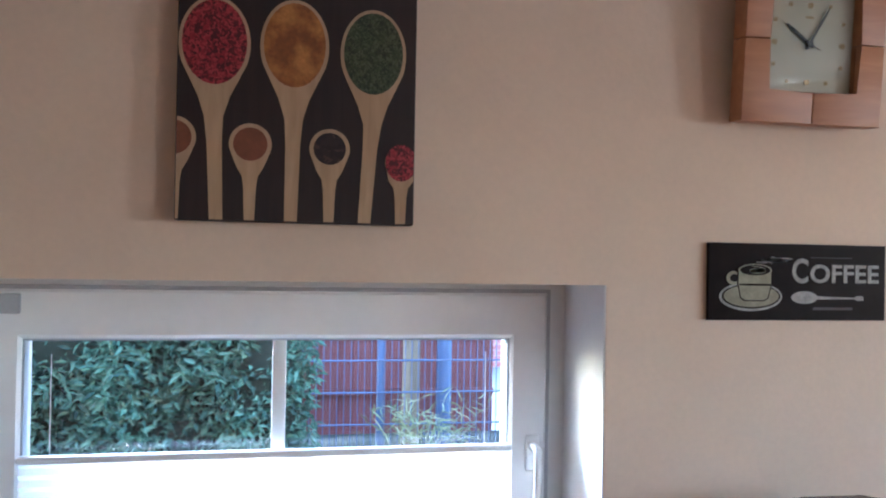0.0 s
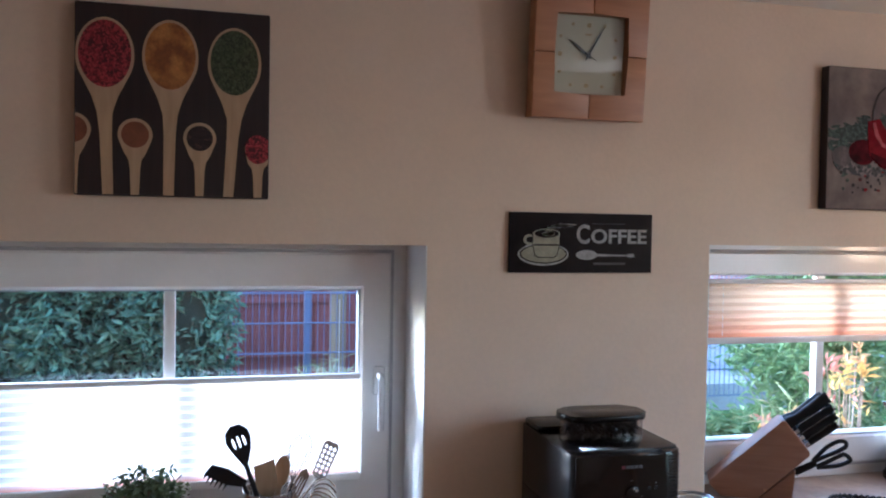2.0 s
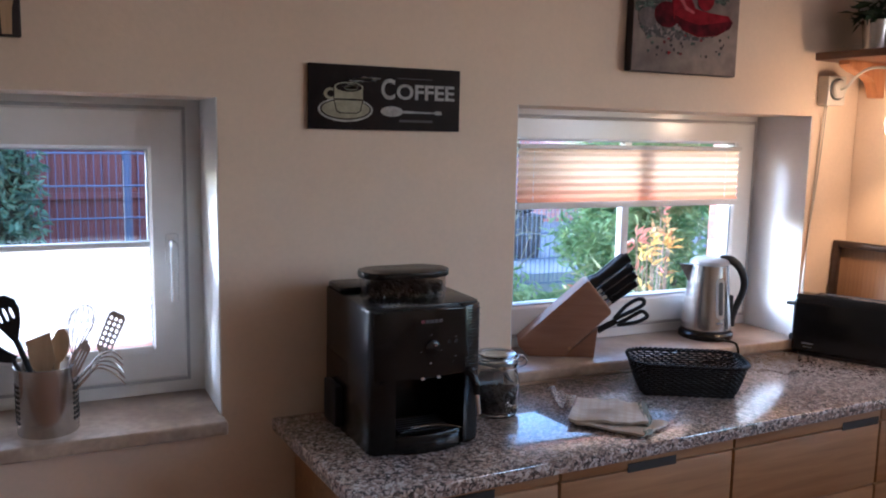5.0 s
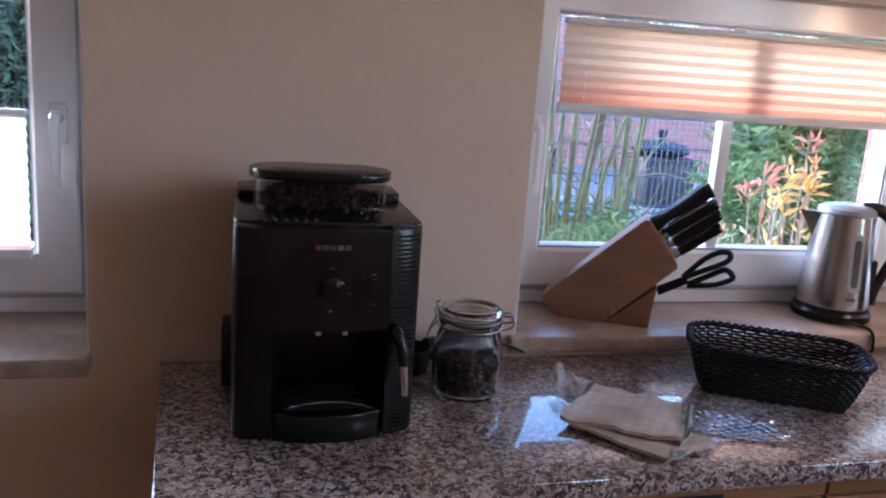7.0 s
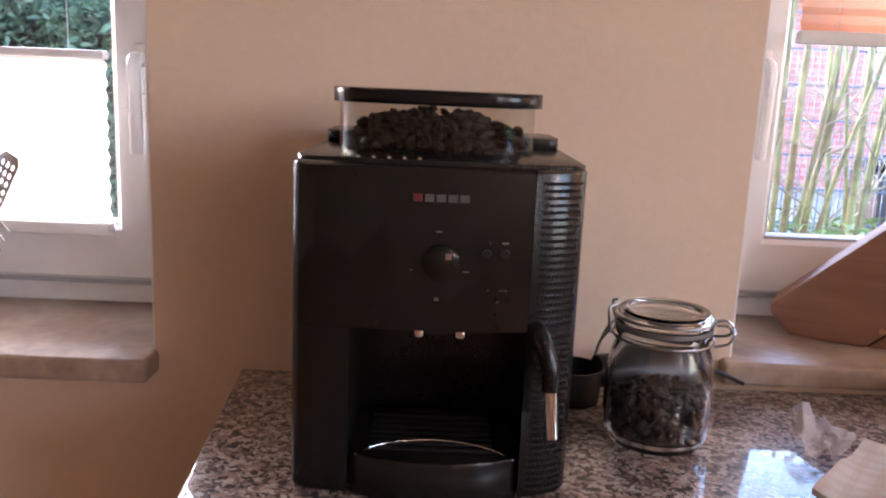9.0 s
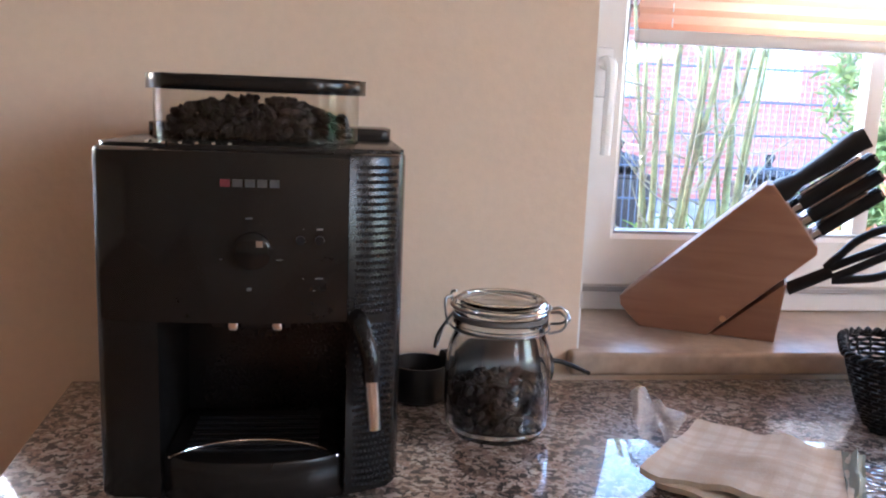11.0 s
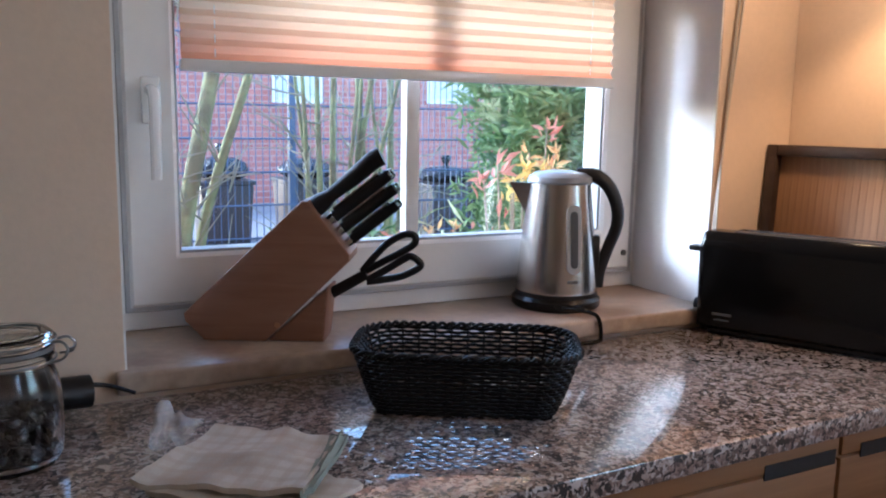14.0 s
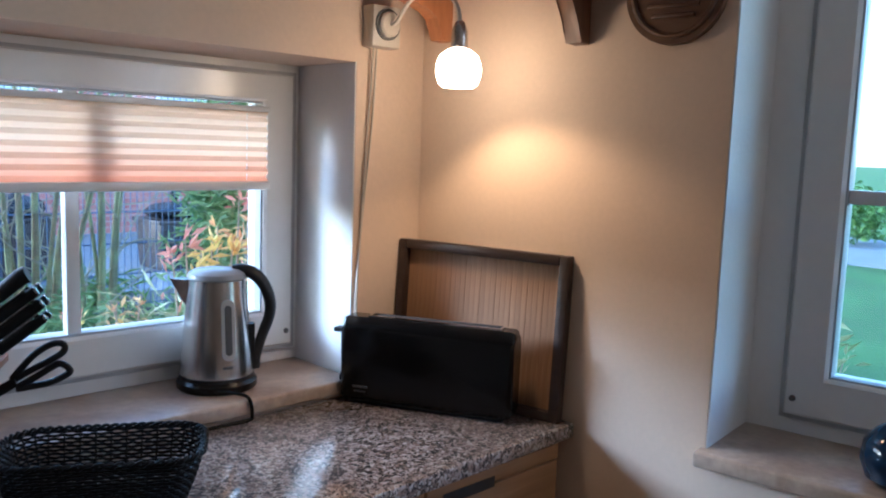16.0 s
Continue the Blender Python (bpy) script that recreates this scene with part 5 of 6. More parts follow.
lathe(bm, [(0.012, 0.0), (0.011, 0.012), (0.006, 0.014)], 18, m=pose(0.0, 0.035, 0.045, 0, -90, 0))
part("knob", bm, MATBLACK, to)
for x0_, z_, w_, h_ in ((0.030, 0.036, 0.034, 0.0042), (0.034, 0.027, 0.026, 0.0022)):
    bm = bmesh.new()
    box(bm, x0_, x0_ + w_, -0.0008, 0.004, z_, z_ + h_)
    part("mark", bm, ICON, to, "small pale printed mark", False)

# serving tray against the wall
ty = thing("serving_tray", (2.860, 0.918, CT + 0.001), "dark-framed bamboo serving tray leaning against the wall", "tray")
ty.matrix_basis = pose(2.856, 0.916, CT + 0.0015, 0, 3.4, 12.0)
TWOOD = wood("tray_dark_wood", (0.050, 0.030, 0.022), (0.028, 0.017, 0.013), grain=(20, 3, 20), rough=0.4)
BAMBOO = wood("bamboo", (0.40, 0.225, 0.11), (0.26, 0.14, 0.068), grain=(30, 60, 3), rough=0.45, random_tone=0.10)
LT, HT, RD = 0.414, 0.334, 0.030
for nm, y0, y1, z0, z1 in (("rim", 0, 0.020, 0, HT), ("rim", LT - 0.020, LT, 0, HT), ("rim", 0.020, LT - 0.020, 0, 0.020), ("rim", 0.020, LT - 0.020, HT - 0.020, HT)):
    bm = bmesh.new()
    box(bm, 0, RD, y0, y1, z0, z1, 0.003)
    part(nm, bm, TWOOD, ty, "dark stained wooden rim")
ns = 30
sw = (LT - 0.040) / ns
bm = bmesh.new()
box(bm, 0.018, 0.024, 0.0, sw + 0.0002, 0.018, HT - 0.018, 0.0006, 1)
first = part("slat", bm, BAMBOO, ty)
first.location = (0, 0.020, 0)
for k in range(1, ns):
    s2 = new("slat", first.data)
    s2.parent = ty
    s2.location = (0.0003 * (k % 3), 0.020 + sw * k, 0)

# ---- corner: socket, lamp, shelf ----
SOCKET = paint("aged_white_plastic", (0.60, 0.55, 0.47), 0.4, vary=0.05, bump=0.0)
sk = thing("wall_socket", (2.711, NORTH - 0.0005, 1.668), "white wall socket with a plugged-in cable", "socket")
bm = bmesh.new()
box(bm, -0.037, 0.037, -0.038, 0.0, -0.042, 0.042, 0.004)
part("housing", bm, SOCKET, sk)
bm = bmesh.new()
lathe(bm, [(0.032, 0.0), (0.032, 0.004), (0.028, 0.004), (0.027, 0.001), (0.0002, 0.001)], 28, m=pose(0, -0.038, 0.004, 90, 0, 0))
part("well", bm, SEAL, sk, "round socket well")
bm = bmesh.new()
lathe(bm, [(0.026, -0.002), (0.026, 0.010), (0.022, 0.014), (0.0002, 0.014)], 28, m=pose(0, -0.038, 0.004, 90, 0, 0))
part("plug", bm, SOCKET, sk, "flat white plug")
CABLE = paint("pale_cable", (0.56, 0.50, 0.42), 0.5, bump=0.0)
bm = bmesh.new()
tube(bm, [(2.698, NORTH - 0.012, 1.628), (2.694, NORTH - 0.006, 1.50), (2.685, NORTH - 0.006, 1.36), (2.675, NORTH - 0.006, 1.20), (2.663, NORTH - 0.010, 1.06), (2.658, NORTH - 0.02, 0.94), (2.663, NORTH - 0.03, CT + 0.004)], 0.0024, 8, curved=True)
tube(bm, [(2.706, NORTH - 0.012, 1.628), (2.705, NORTH - 0.006, 1.50), (2.696, NORTH - 0.006, 1.40), (2.679, NORTH - 0.006, 1.24), (2.667, NORTH - 0.012, 1.10), (2.662, NORTH - 0.022, 0.96), (2.673, NORTH - 0.032, CT + 0.004)], 0.0022, 8, curved=True)
tagged(part("hanging_cable", bm, CABLE), "pair of thin pale cables hanging down the wall", "cable")

GX, GY, GZL = 2.697, 1.065, 1.571
lp = thing("corner_lamp", (GX, GY, GZL), "small white globe lamp on a bent flexible arm", "lamp")
bm = bmesh.new()
lathe(bm, [(0.030, -0.034), (0.037, -0.028), (0.0425, -0.010), (0.0425, 0.006), (0.036, 0.024), (0.022, 0.035), (0.012, 0.037)], 32)
part("shade", bm, glow("glowing_shade", (1.0, 0.64, 0.33), 4.5), lp, "glowing white glass globe")
bm = bmesh.new()
lathe(bm, [(0.014, 0.036), (0.016, 0.040), (0.015, 0.070), (0.009, 0.085), (0.006, 0.088)], 20)
part("holder", bm, STEEL, lp, "grey metal lamp holder")
bm = bmesh.new()
tube(bm, [(0.0, 0.0, 0.085), (0.0, 0.012, 0.120), (0.004, 0.06, 0.150), (0.008, 0.115, 0.155), (0.012, 0.16, 0.138), (0.014, 0.195, 0.106), (0.014, 0.214, 0.100)], 0.0042, 10, curved=True)
part("flexible_arm", bm, SOCKET, lp)
bulb = new("lamp_light", bpy.data.lights.new("lamp_light", "SPOT"))
bulb.data.energy, bulb.data.color, bulb.data.spot_size, bulb.data.spot_blend, bulb.data.shadow_soft_size = LAMP_WATTS, (1.0, 0.56, 0.24), radians(128), 0.5, 0.02
bulb.matrix_basis = look((GX, GY, GZL - 0.05), (GX + 0.06, GY - 0.03, GZL - 0.25))

sh = thing("wall_shelf", (EAST, 1.06, 1.75), "dark wooden wall shelf on two curved brackets", "shelf")
sh.matrix_basis = EM @ pose(0, -0.27, 1.75)
bm = bmesh.new()
box(bm, -0.236, -0.001, -0.30, 0.266, 0.0, 0.022, 0.003)
part("board", bm, SHELFWOOD, sh)
BRACKETWOOD = wood("bracket_wood", (0.52, 0.22, 0.08), (0.38, 0.15, 0.055), grain=(20, 20, 3))
DARKBRACKET = wood("dark_bracket_wood", (0.20, 0.10, 0.05), (0.12, 0.06, 0.03), grain=(20, 20, 3))
for y, down, mat_ in ((0.205, 0.100, BRACKETWOOD), (-0.130, 0.122, DARKBRACKET)):
    bm = bmesh.new()
    d = down
    slab(bm, [(-0.001, 0.0), (-0.001, -d), (-0.035, -d), (-0.040, -d + 0.02), (-0.052, -d + 0.045), (-0.075, -0.045), (-0.110, -0.034), (-0.150, -0.030), (-0.180, -0.018), (-0.190, -0.012), (-0.190, 0.0)], 0.034, Matrix.Translation((0, y - 0.017, 0)), 0.003)
    part("bracket", bm, mat_, sh, "curved wooden bracket")

pq = thing("wooden_plaque", (EAST - 0.001, 0.688, 1.655), "oval carved dark wooden wall plaque", "plaque")
pq.matrix_basis = EM @ pose(-0.001, -0.588, 1.710)
m_side = pose(0, 0, 0, 0, 0, -90)
PLAQUE = wood("plaque_wood", (0.16, 0.085, 0.045), (0.09, 0.045, 0.025), grain=(20, 4, 20))
bm = bmesh.new()
slab(bm, oval(0, 0, 0.092, 0.092, 40), 0.016, m_side @ Matrix.Translation((0, -0.016, 0)), 0.005)
part("disc", bm, PLAQUE, pq)
bm = bmesh.new()
tube(bm, [m_side @ Vector((0.077 * math.cos(radians(a)), -0.017, 0.077 * math.sin(radians(a)))) for a in range(0, 361, 12)], 0.005, 8)
part("carved_ring", bm, PLAQUE, pq)
for z, w_ in ((-0.042, 0.040), (-0.024, 0.048), (-0.004, 0.05)):
    bm = bmesh.new()
    box(bm, -0.022, -0.014, -w_, w_, z - 0.004, z + 0.004, 0.002)
    part("carving", bm, PLAQUE, pq, "carved raised bar")


def leaf_mesh(spots, size, rng_, narrow=0.4, droop=0.0):
    """Many small pointed leaves, two bent triangles pairs each."""
    verts, faces = [], []
    for p in spots:
        s = size * rng_.uniform(0.6, 1.3)
        m = Euler((rng_.uniform(-1.2, 1.2) + droop, rng_.uniform(-1.2, 1.2), rng_.uniform(0, 6.28))).to_matrix()
        k = len(verts)
        for q in ((0, 0, 0), (narrow * s * 0.5, s * 0.45, 0.06 * s), (0, s, -0.05 * s), (-narrow * s * 0.5, s * 0.45, 0.06 * s)):
            v = m @ Vector(q)
            verts.append((p[0] + v.x, p[1] + v.y, p[2] + v.z))
        faces.append((k, k + 1, k + 2, k + 3))
    return verts, faces


def leaves(name, spots, size, material, parent, rng_, narrow=0.4, label="", droop=0.0):
    verts, faces = leaf_mesh(spots, size, rng_, narrow, droop)
    me = bpy.data.meshes.new(name)
    me.from_pydata(verts, [], faces)
    me.materials.append(material)
    ob = new(name, me)
    if parent is not None:
        ob.parent = parent
    if label:
        ob["label"] = label
    return ob


LEAFDARK = leafy("dark_leaf", (0.045, 0.075, 0.03), (0.015, 0.03, 0.012))
PETAL = leafy("white_petal", (0.62, 0.58, 0.52), (0.45, 0.40, 0.36))
rp = random.Random(12)
pl = thing("potted_flowers", (2.755, 1.215, 1.772), "white artificial flowers in a small steel pot", "plant pot")
bm = bmesh.new()
lathe(bm, [(0.028, 0.0), (0.030, 0.002), (0.040, 0.090), (0.042, 0.092), (0.039, 0.092), (0.029, 0.008), (0.0002, 0.008)], 28)
part("pot", bm, STEEL, pl, "tapered steel pot")
leaves("foliage", [(rp.gauss(0, 0.03), rp.gauss(0, 0.03), 0.09 + abs(rp.gauss(0, 0.02))) for _ in range(120)], 0.05, LEAFDARK, pl, rp, 0.35)
for k in range(9):
    a, q = rp.uniform(0, 6.28), rp.uniform(0.0, 0.045)
    cx, cy, cz = q * math.cos(a), q * math.sin(a), 0.135 + rp.uniform(-0.02, 0.035)
    leaves("blossom", [(cx + rp.gauss(0, 0.007), cy + rp.gauss(0, 0.007), cz + rp.gauss(0, 0.006)) for _ in range(16)], 0.02, PETAL, pl, rp, 0.9, "white blossom")

# ---- on the stone sill of window_1 ----
uh = thing("utensil_holder", (0.598, 1.376, SILL1), "perforated steel holder full of kitchen utensils", "utensil holder")
bm = bmesh.new()
lathe(bm, [(0.0002, 0.0), (0.057, 0.0), (0.058, 0.002), (0.058, 0.136), (0.0595, 0.138), (0.0575, 0.139), (0.0565, 0.136), (0.0565, 0.004), (0.0002, 0.003)], 44)
cup_ = part("cup", bm, STEEL, uh, "brushed steel cylinder")
bm = bmesh.new()
for a0 in (190, 345):
    for i in range(4):
        for j in range(8):
            a = radians(a0 + i * 11 - 16)
            z = 0.028 + j * 0.0105
            m = pose(0.0576 * math.cos(a), 0.0576 * math.sin(a), z, 90, 0, math.degrees(a) + 90)
            lathe(bm, [(0.0036, -0.0012), (0.0036, 0.0012)], 10, m=m)
part("perforations", bm, DARKSLOT, cup_, "rows of dark round holes")


def utensil(name, label, foot, tip, r, material):
    u = thing(name, (0.598, 1.376, SILL1), label, name.replace("_", " "), "utensils in the holder")
    bm_ = bmesh.new()
    tube(bm_, [foot, tip], r, 10, r * 0.9)
    part("handle", bm_, material, u)
    return u, Vector(tip), (Vector(tip) - Vector(foot)).normalized()


def head(parent, name, outline, at_, way, material, tilt, thick=0.004, holes=()):
    """A flat head in the plane of way; holes are ovals in its own coordinates, cut through."""
    side = Vector((way.z, 0, -way.x)).normalized()
    nor = side.cross(way).normalized()
    side = (side * math.cos(tilt) + nor * math.sin(tilt)).normalized()
    nor = side.cross(way).normalized()
    m = Matrix(((side.x, nor.x, way.x, at_.x), (side.y, nor.y, way.y, at_.y), (side.z, nor.z, way.z, at_.z), (0, 0, 0, 1)))
    bm_ = bmesh.new()
    if not holes:
        slab(bm_, outline, thick, m)
    else:
        from_edges = []
        for ring in [outline] + [oval(*h_, 10) for h_ in holes]:
            vs = [bm_.verts.new((x, 0, z)) for x, z in ring]
            from_edges += [bm_.edges.new((vs[i], vs[(i + 1) % len(vs)])) for i in range(len(vs))]
        bmesh.ops.triangle_fill(bm_, use_beauty=True, use_dissolve=False, edges=from_edges)
        made = bmesh.ops.extrude_face_region(bm_, geom=bm_.faces[:])
        for g_ in made["geom"]:
            if isinstance(g_, bmesh.types.BMVert):
                g_.co.y += thick
        for v in bm_.verts:
            v.co = m @ v.co
    return part(name, bm_, material, parent, smooth=False)


u, tip, way = utensil("slotted_spoon", "black plastic slotted spoon standing in the holder", (0.01, 0.0, 0.01), (-0.055, 0.0, 0.205), 0.006, MATBLACK)
head(u, "bowl", [(0.004, -0.015), (0.022, 0.02), (0.030, 0.045), (0.028, 0.066), (0.014, 0.080), (-0.008, 0.080), (-0.022, 0.066), (-0.026, 0.045), (-0.018, 0.02), (-0.004, -0.015)], tip, way, MATBLACK, 0.2, holes=[(-0.010, 0.040, 0.0035, 0.013), (0.002, 0.042, 0.0035, 0.015), (0.014, 0.042, 0.0035, 0.013)])
u, tip, way = utensil("spaghetti_fork", "black toothed pasta server standing in the holder", (0.0, -0.01, 0.01), (-0.060, -0.02, 0.165), 0.005, MATBLACK)
pts = [(0.010, -0.010), (0.022, 0.020)]
for k in range(6):
    z = 0.022 + 0.010 * k
    pts += [(0.024, z), (0.042 if k < 5 else 0.034, z + 0.001), (0.024, z + 0.006)]
pts += [(-0.004, 0.076), (-0.012, 0.04), (-0.006, -0.010)]
m_way = Vector((-0.75, -0.1, 0.45)).normalized()
head(u, "comb", [(-x, z) for x, z in reversed(pts)], tip, m_way, MATBLACK, 0.3)
u, tip, way = utensil("wooden_spatula", "flat wooden spatula standing in the holder", (0.005, 0.01, 0.01), (-0.004, 0.01, 0.125), 0.007, SPOONWOOD)
head(u, "blade", [(0.010, -0.01), (0.024, 0.015), (0.020, 0.075), (-0.026, 0.062), (-0.022, 0.012), (-0.008, -0.01)], tip, way, SPOONWOOD, 0.1, 0.006)
u, tip, way = utensil("wooden_spoon", "round wooden spoon standing in the holder", (-0.005, 0.012, 0.01), (0.022, 0.02, 0.135), 0.006, SPOONWOOD)
head(u, "bowl", oval(0, 0.034, 0.0175, 0.036, 20), tip, way, SPOONWOOD, 0.4, 0.007)
u, tip, way = utensil("pierced_turner", "steel turner pierced with square holes", (-0.02, 0.0, 0.01), (0.108, 0.015, 0.150), 0.004, STEEL)
way = Vector((0.40, 0.05, 0.92)).normalized()
head(u, "blade", [(0.005, -0.006), (0.017, 0.006), (0.019, 0.078), (0.012, 0.086), (-0.012, 0.086), (-0.019, 0.078), (-0.017, 0.006), (-0.005, -0.006)], tip, way, STEEL, 0.5, 0.0015, holes=[(-0.0105 + 0.0105 * i, 0.014 + 0.0115 * j, 0.0036, 0.0042) for i in range(3) for j in range(6)])
u, tip, way = utensil("serving_fork", "steel ladle fork with curved tines", (-0.01, -0.01, 0.01), (0.080, -0.03, 0.118), 0.0035, STEEL)
for k in range(5):
    bm = bmesh.new()
    f = (k - 2) * 0.011
    tube(bm, [tip, tip + Vector((0.018, f * 0.6, 0.022 + f * 0.4)), tip + Vector((0.045, f, 0.018 + f * 0.8)), tip + Vector((0.065, f * 1.1, -0.004 + f * 0.9))], 0.0022, 8, 0.0015, curved=True)
    part("tine", bm, STEEL, u)
u, tip, way = utensil("wire_whisk", "steel wire whisk standing in the holder", (0.0, 0.02, 0.01), (0.052, 0.03, 0.145), 0.005, STEEL)
for k in range(6):
    a = math.pi * k / 6
    c_, s_ = math.cos(a) * 0.026, math.sin(a) * 0.026
    bm = bmesh.new()
    tube(bm, [tip + Vector((c_ * f + 0.25 * z, s_ * f, z)) for f, z in ((0.1, 0), (0.7, 0.035), (1.0, 0.065), (0.75, 0.092), (0, 0.104), (-0.75, 0.092), (-1.0, 0.065), (-0.7, 0.035), (-0.1, 0))], 0.0009, 6, curved=True)
    part("wire_loop", bm, STEEL, u)
u, tip, way = utensil("slotted_turner", "slim steel slotted server in the holder", (0.0, -0.015, 0.01), (0.045, -0.03, 0.118), 0.004, STEEL)
way = Vector((0.45, -0.1, 0.88)).normalized()
head(u, "blade", [(0.006, -0.006), (0.012, 0.01), (0.010, 0.066), (-0.004, 0.080), (-0.012, 0.066), (-0.012, 0.01), (-0.006, -0.006)], tip, way, STEEL, 0.3, 0.002, holes=[(-0.006 + 0.006 * i, 0.036, 0.0016, 0.022) for i in range(3)])

LEAFGREY = leafy("grey_green_leaf", (0.15, 0.19, 0.09), (0.05, 0.075, 0.035))
hb = thing("potted_herb", (0.335, 1.405, SILL1), "small bushy grey-green herb in a clay pot", "potted plant")
bm = bmesh.new()
lathe(bm, [(0.036, 0.0), (0.038, 0.002), (0.048, 0.072), (0.052, 0.072), (0.053, 0.088), (0.047, 0.088), (0.045, 0.070), (0.0002, 0.068)], 28)
part("pot", bm, paint("terracotta", (0.40, 0.19, 0.10), 0.8, vary=0.2), hb, "small clay pot")
spots = []
for k in range(1500):
    d = Vector((rp.gauss(0, 1), rp.gauss(0, 1), rp.gauss(0, 1))).normalized()
    q = rp.random() ** 0.45 * (0.75 + 0.35 * noise.noise(d * 2.3))
    spots.append((d.x * q * 0.108, d.y * q * 0.070, 0.125 + d.z * q * 0.082))
leaves("leaves", spots, 0.017, LEAFGREY, hb, rp, 0.55)
bm = bmesh.new()
for k in range(16):
    a = rp.uniform(0, 6.28)
    tube(bm, [(0, 0, 0.065), (0.03 * math.cos(a), 0.025 * math.sin(a), 0.11), (0.085 * math.cos(a), 0.055 * math.sin(a), 0.12 + rp.uniform(0, 0.06))], 0.0014, 5, curved=True)
part("stems", bm, SHELFWOOD, hb)

BLUEGLASS = paint("blue_glaze", (0.012, 0.045, 0.11), 0.08, vary=0.2, scale=20, bump=0.0)
vs = thing("vase", (3.025, 0.345, 0.9025), "round glossy dark blue glass vase on the sill", "vase")
bm = bmesh.new()
lathe(bm, [(0.0002, 0.0), (0.034, 0.0), (0.052, 0.012), (0.062, 0.040), (0.058, 0.070), (0.040, 0.092), (0.022, 0.106), (0.020, 0.125), (0.026, 0.135), (0.023, 0.135), (0.017, 0.124), (0.018, 0.106)], 40)
part("body", bm, BLUEGLASS, vs)


# ---- outdoors ----
GROUND = paint("garden_ground", (0.075, 0.07, 0.045), 0.95, vary=0.4, scale=1.5, fine=20, bump=0.05, dist=0.02, second=(0.05, 0.06, 0.03))
PAVING = paint("grey_paving", (0.34, 0.34, 0.36), 0.85, vary=0.15, scale=2, fine=30)
LAWN = paint("lawn", (0.14, 0.28, 0.06), 0.9, vary=0.3, scale=0.6, fine=40, bump=0.1, dist=0.02)
WIRE = paint("fence_wire", (0.13, 0.17, 0.27), 0.5, bump=0.0)
GZ = 0.12
bm = bmesh.new()
bmesh.ops.create_grid(bm, x_segments=8, y_segments=8, size=400, matrix=Matrix.Translation((0, 0, -0.22)))
setting("ground", bm, LAWN, "green lawn and open ground around the house")
bm = bmesh.new()
box(bm, -8, 4.4, NORTH + WALL + 0.12, 7.0, -0.4, GZ)
setting("ground_bed", bm, GROUND, "dark garden bed along the house wall")
bm = bmesh.new()
box(bm, -8, 14, 7.0, 11.6, -0.4, GZ - 0.06)
setting("pavement", bm, PAVING, "grey paved yard behind the fence")

# neighbour's brick house
hs = thing("brick_house", (6.5, 11.6, GZ - 0.06), "red brick neighbouring house with white framed openings", "house")
bm = bmesh.new()
box(bm, -4.6, 6.5, 0.0, 5.0, 0.0, 2.6)
part("wall", bm, BRICK, hs, smooth=False)
bm = bmesh.new()
for v in ((-5, -0.4, 2.6), (6.9, -0.4, 2.6), (6.9, 5.4, 2.6), (-5, 5.4, 2.6), (-5, 2.5, 4.2), (6.9, 2.5, 4.2)):
    bm.verts.new(v)
bmesh.ops.convex_hull(bm, input=bm.verts[:])
part("roof", bm, paint("roof_tile", (0.20, 0.07, 0.05), 0.85, vary=0.2), hs, smooth=False)
for x0_, w_, z0_, h_ in ((-1.86, 0.72, 1.40, 0.75), (0.52, 0.80, 1.44, 0.75), (3.4, 1.0, 1.4, 0.75)):
    bm = bmesh.new()
    loop_rect(bm, x0_, x0_ + w_, z0_, z0_ + h_, 0.07, -0.03, 0.02, 0.0)
    wf = part("window", bm, WHITE, hs, "white framed window", False)
    bm = bmesh.new()
    box(bm, x0_ + 0.06, x0_ + w_ - 0.06, -0.012, -0.004, z0_ + 0.06, z0_ + h_ - 0.06)
    part("pane", bm, paint("curtained_pane", (0.72, 0.72, 0.72), 0.3, vary=0.1, bump=0.0), wf, "pale curtained pane", False)

# red board fence behind the hedge
REDWOOD = wood("red_fence_board", (0.22, 0.055, 0.045), (0.14, 0.035, 0.03), grain=(20, 20, 2), rough=0.7, random_tone=0.12)
bf = thing("board_fence", (-1.5, 7.2, GZ), "dark red wooden board fence", "fence")
bm = bmesh.new()
box(bm, 0.0, 0.150, 0.0, 0.02, -0.05, 1.9, 0.004, 1)
first = part("board", bm, REDWOOD, bf)
for k in range(1, 27):
    b2 = new("board", first.data)
    b2.parent = bf
    b2.location = (0.14 * k, 0.021 * (k % 2), 0)
for z in (0.3, 0.8, 1.25):
    bm = bmesh.new()
    box(bm, 0, 3.79, -0.035, -0.001, z, z + 0.05)
    part("rail", bm, REDWOOD, bf)

# wire mesh fence
mf = thing("mesh_fence", (0.2, 6.0, GZ), "blue-grey welded wire mesh garden fence", "fence")
LEN, HF = 7.4, 1.80
bm = bmesh.new()
for k in range(int(LEN / 0.05)):
    box(bm, k * 0.05 - 0.003, k * 0.05 + 0.003, -0.003, 0.003, 0.03, HF)
part("upright_wires", bm, WIRE, mf, smooth=False)
for k in range(8):
    bm = bmesh.new()
    z = 0.045 + 0.235 * k
    tube(bm, [(0, -0.006, z), (LEN, -0.008, z)], 0.007, 6)
    part("cross_wire", bm, WIRE, mf)
for k in range(4):
    bm = bmesh.new()
    x = 0.92 + 2.15 * k
    box(bm, x - 0.025, x + 0.025, 0.008, 0.058, -0.1, HF + 0.05, 0.004)
    part("post", bm, WIRE, mf, "blue-grey steel post")
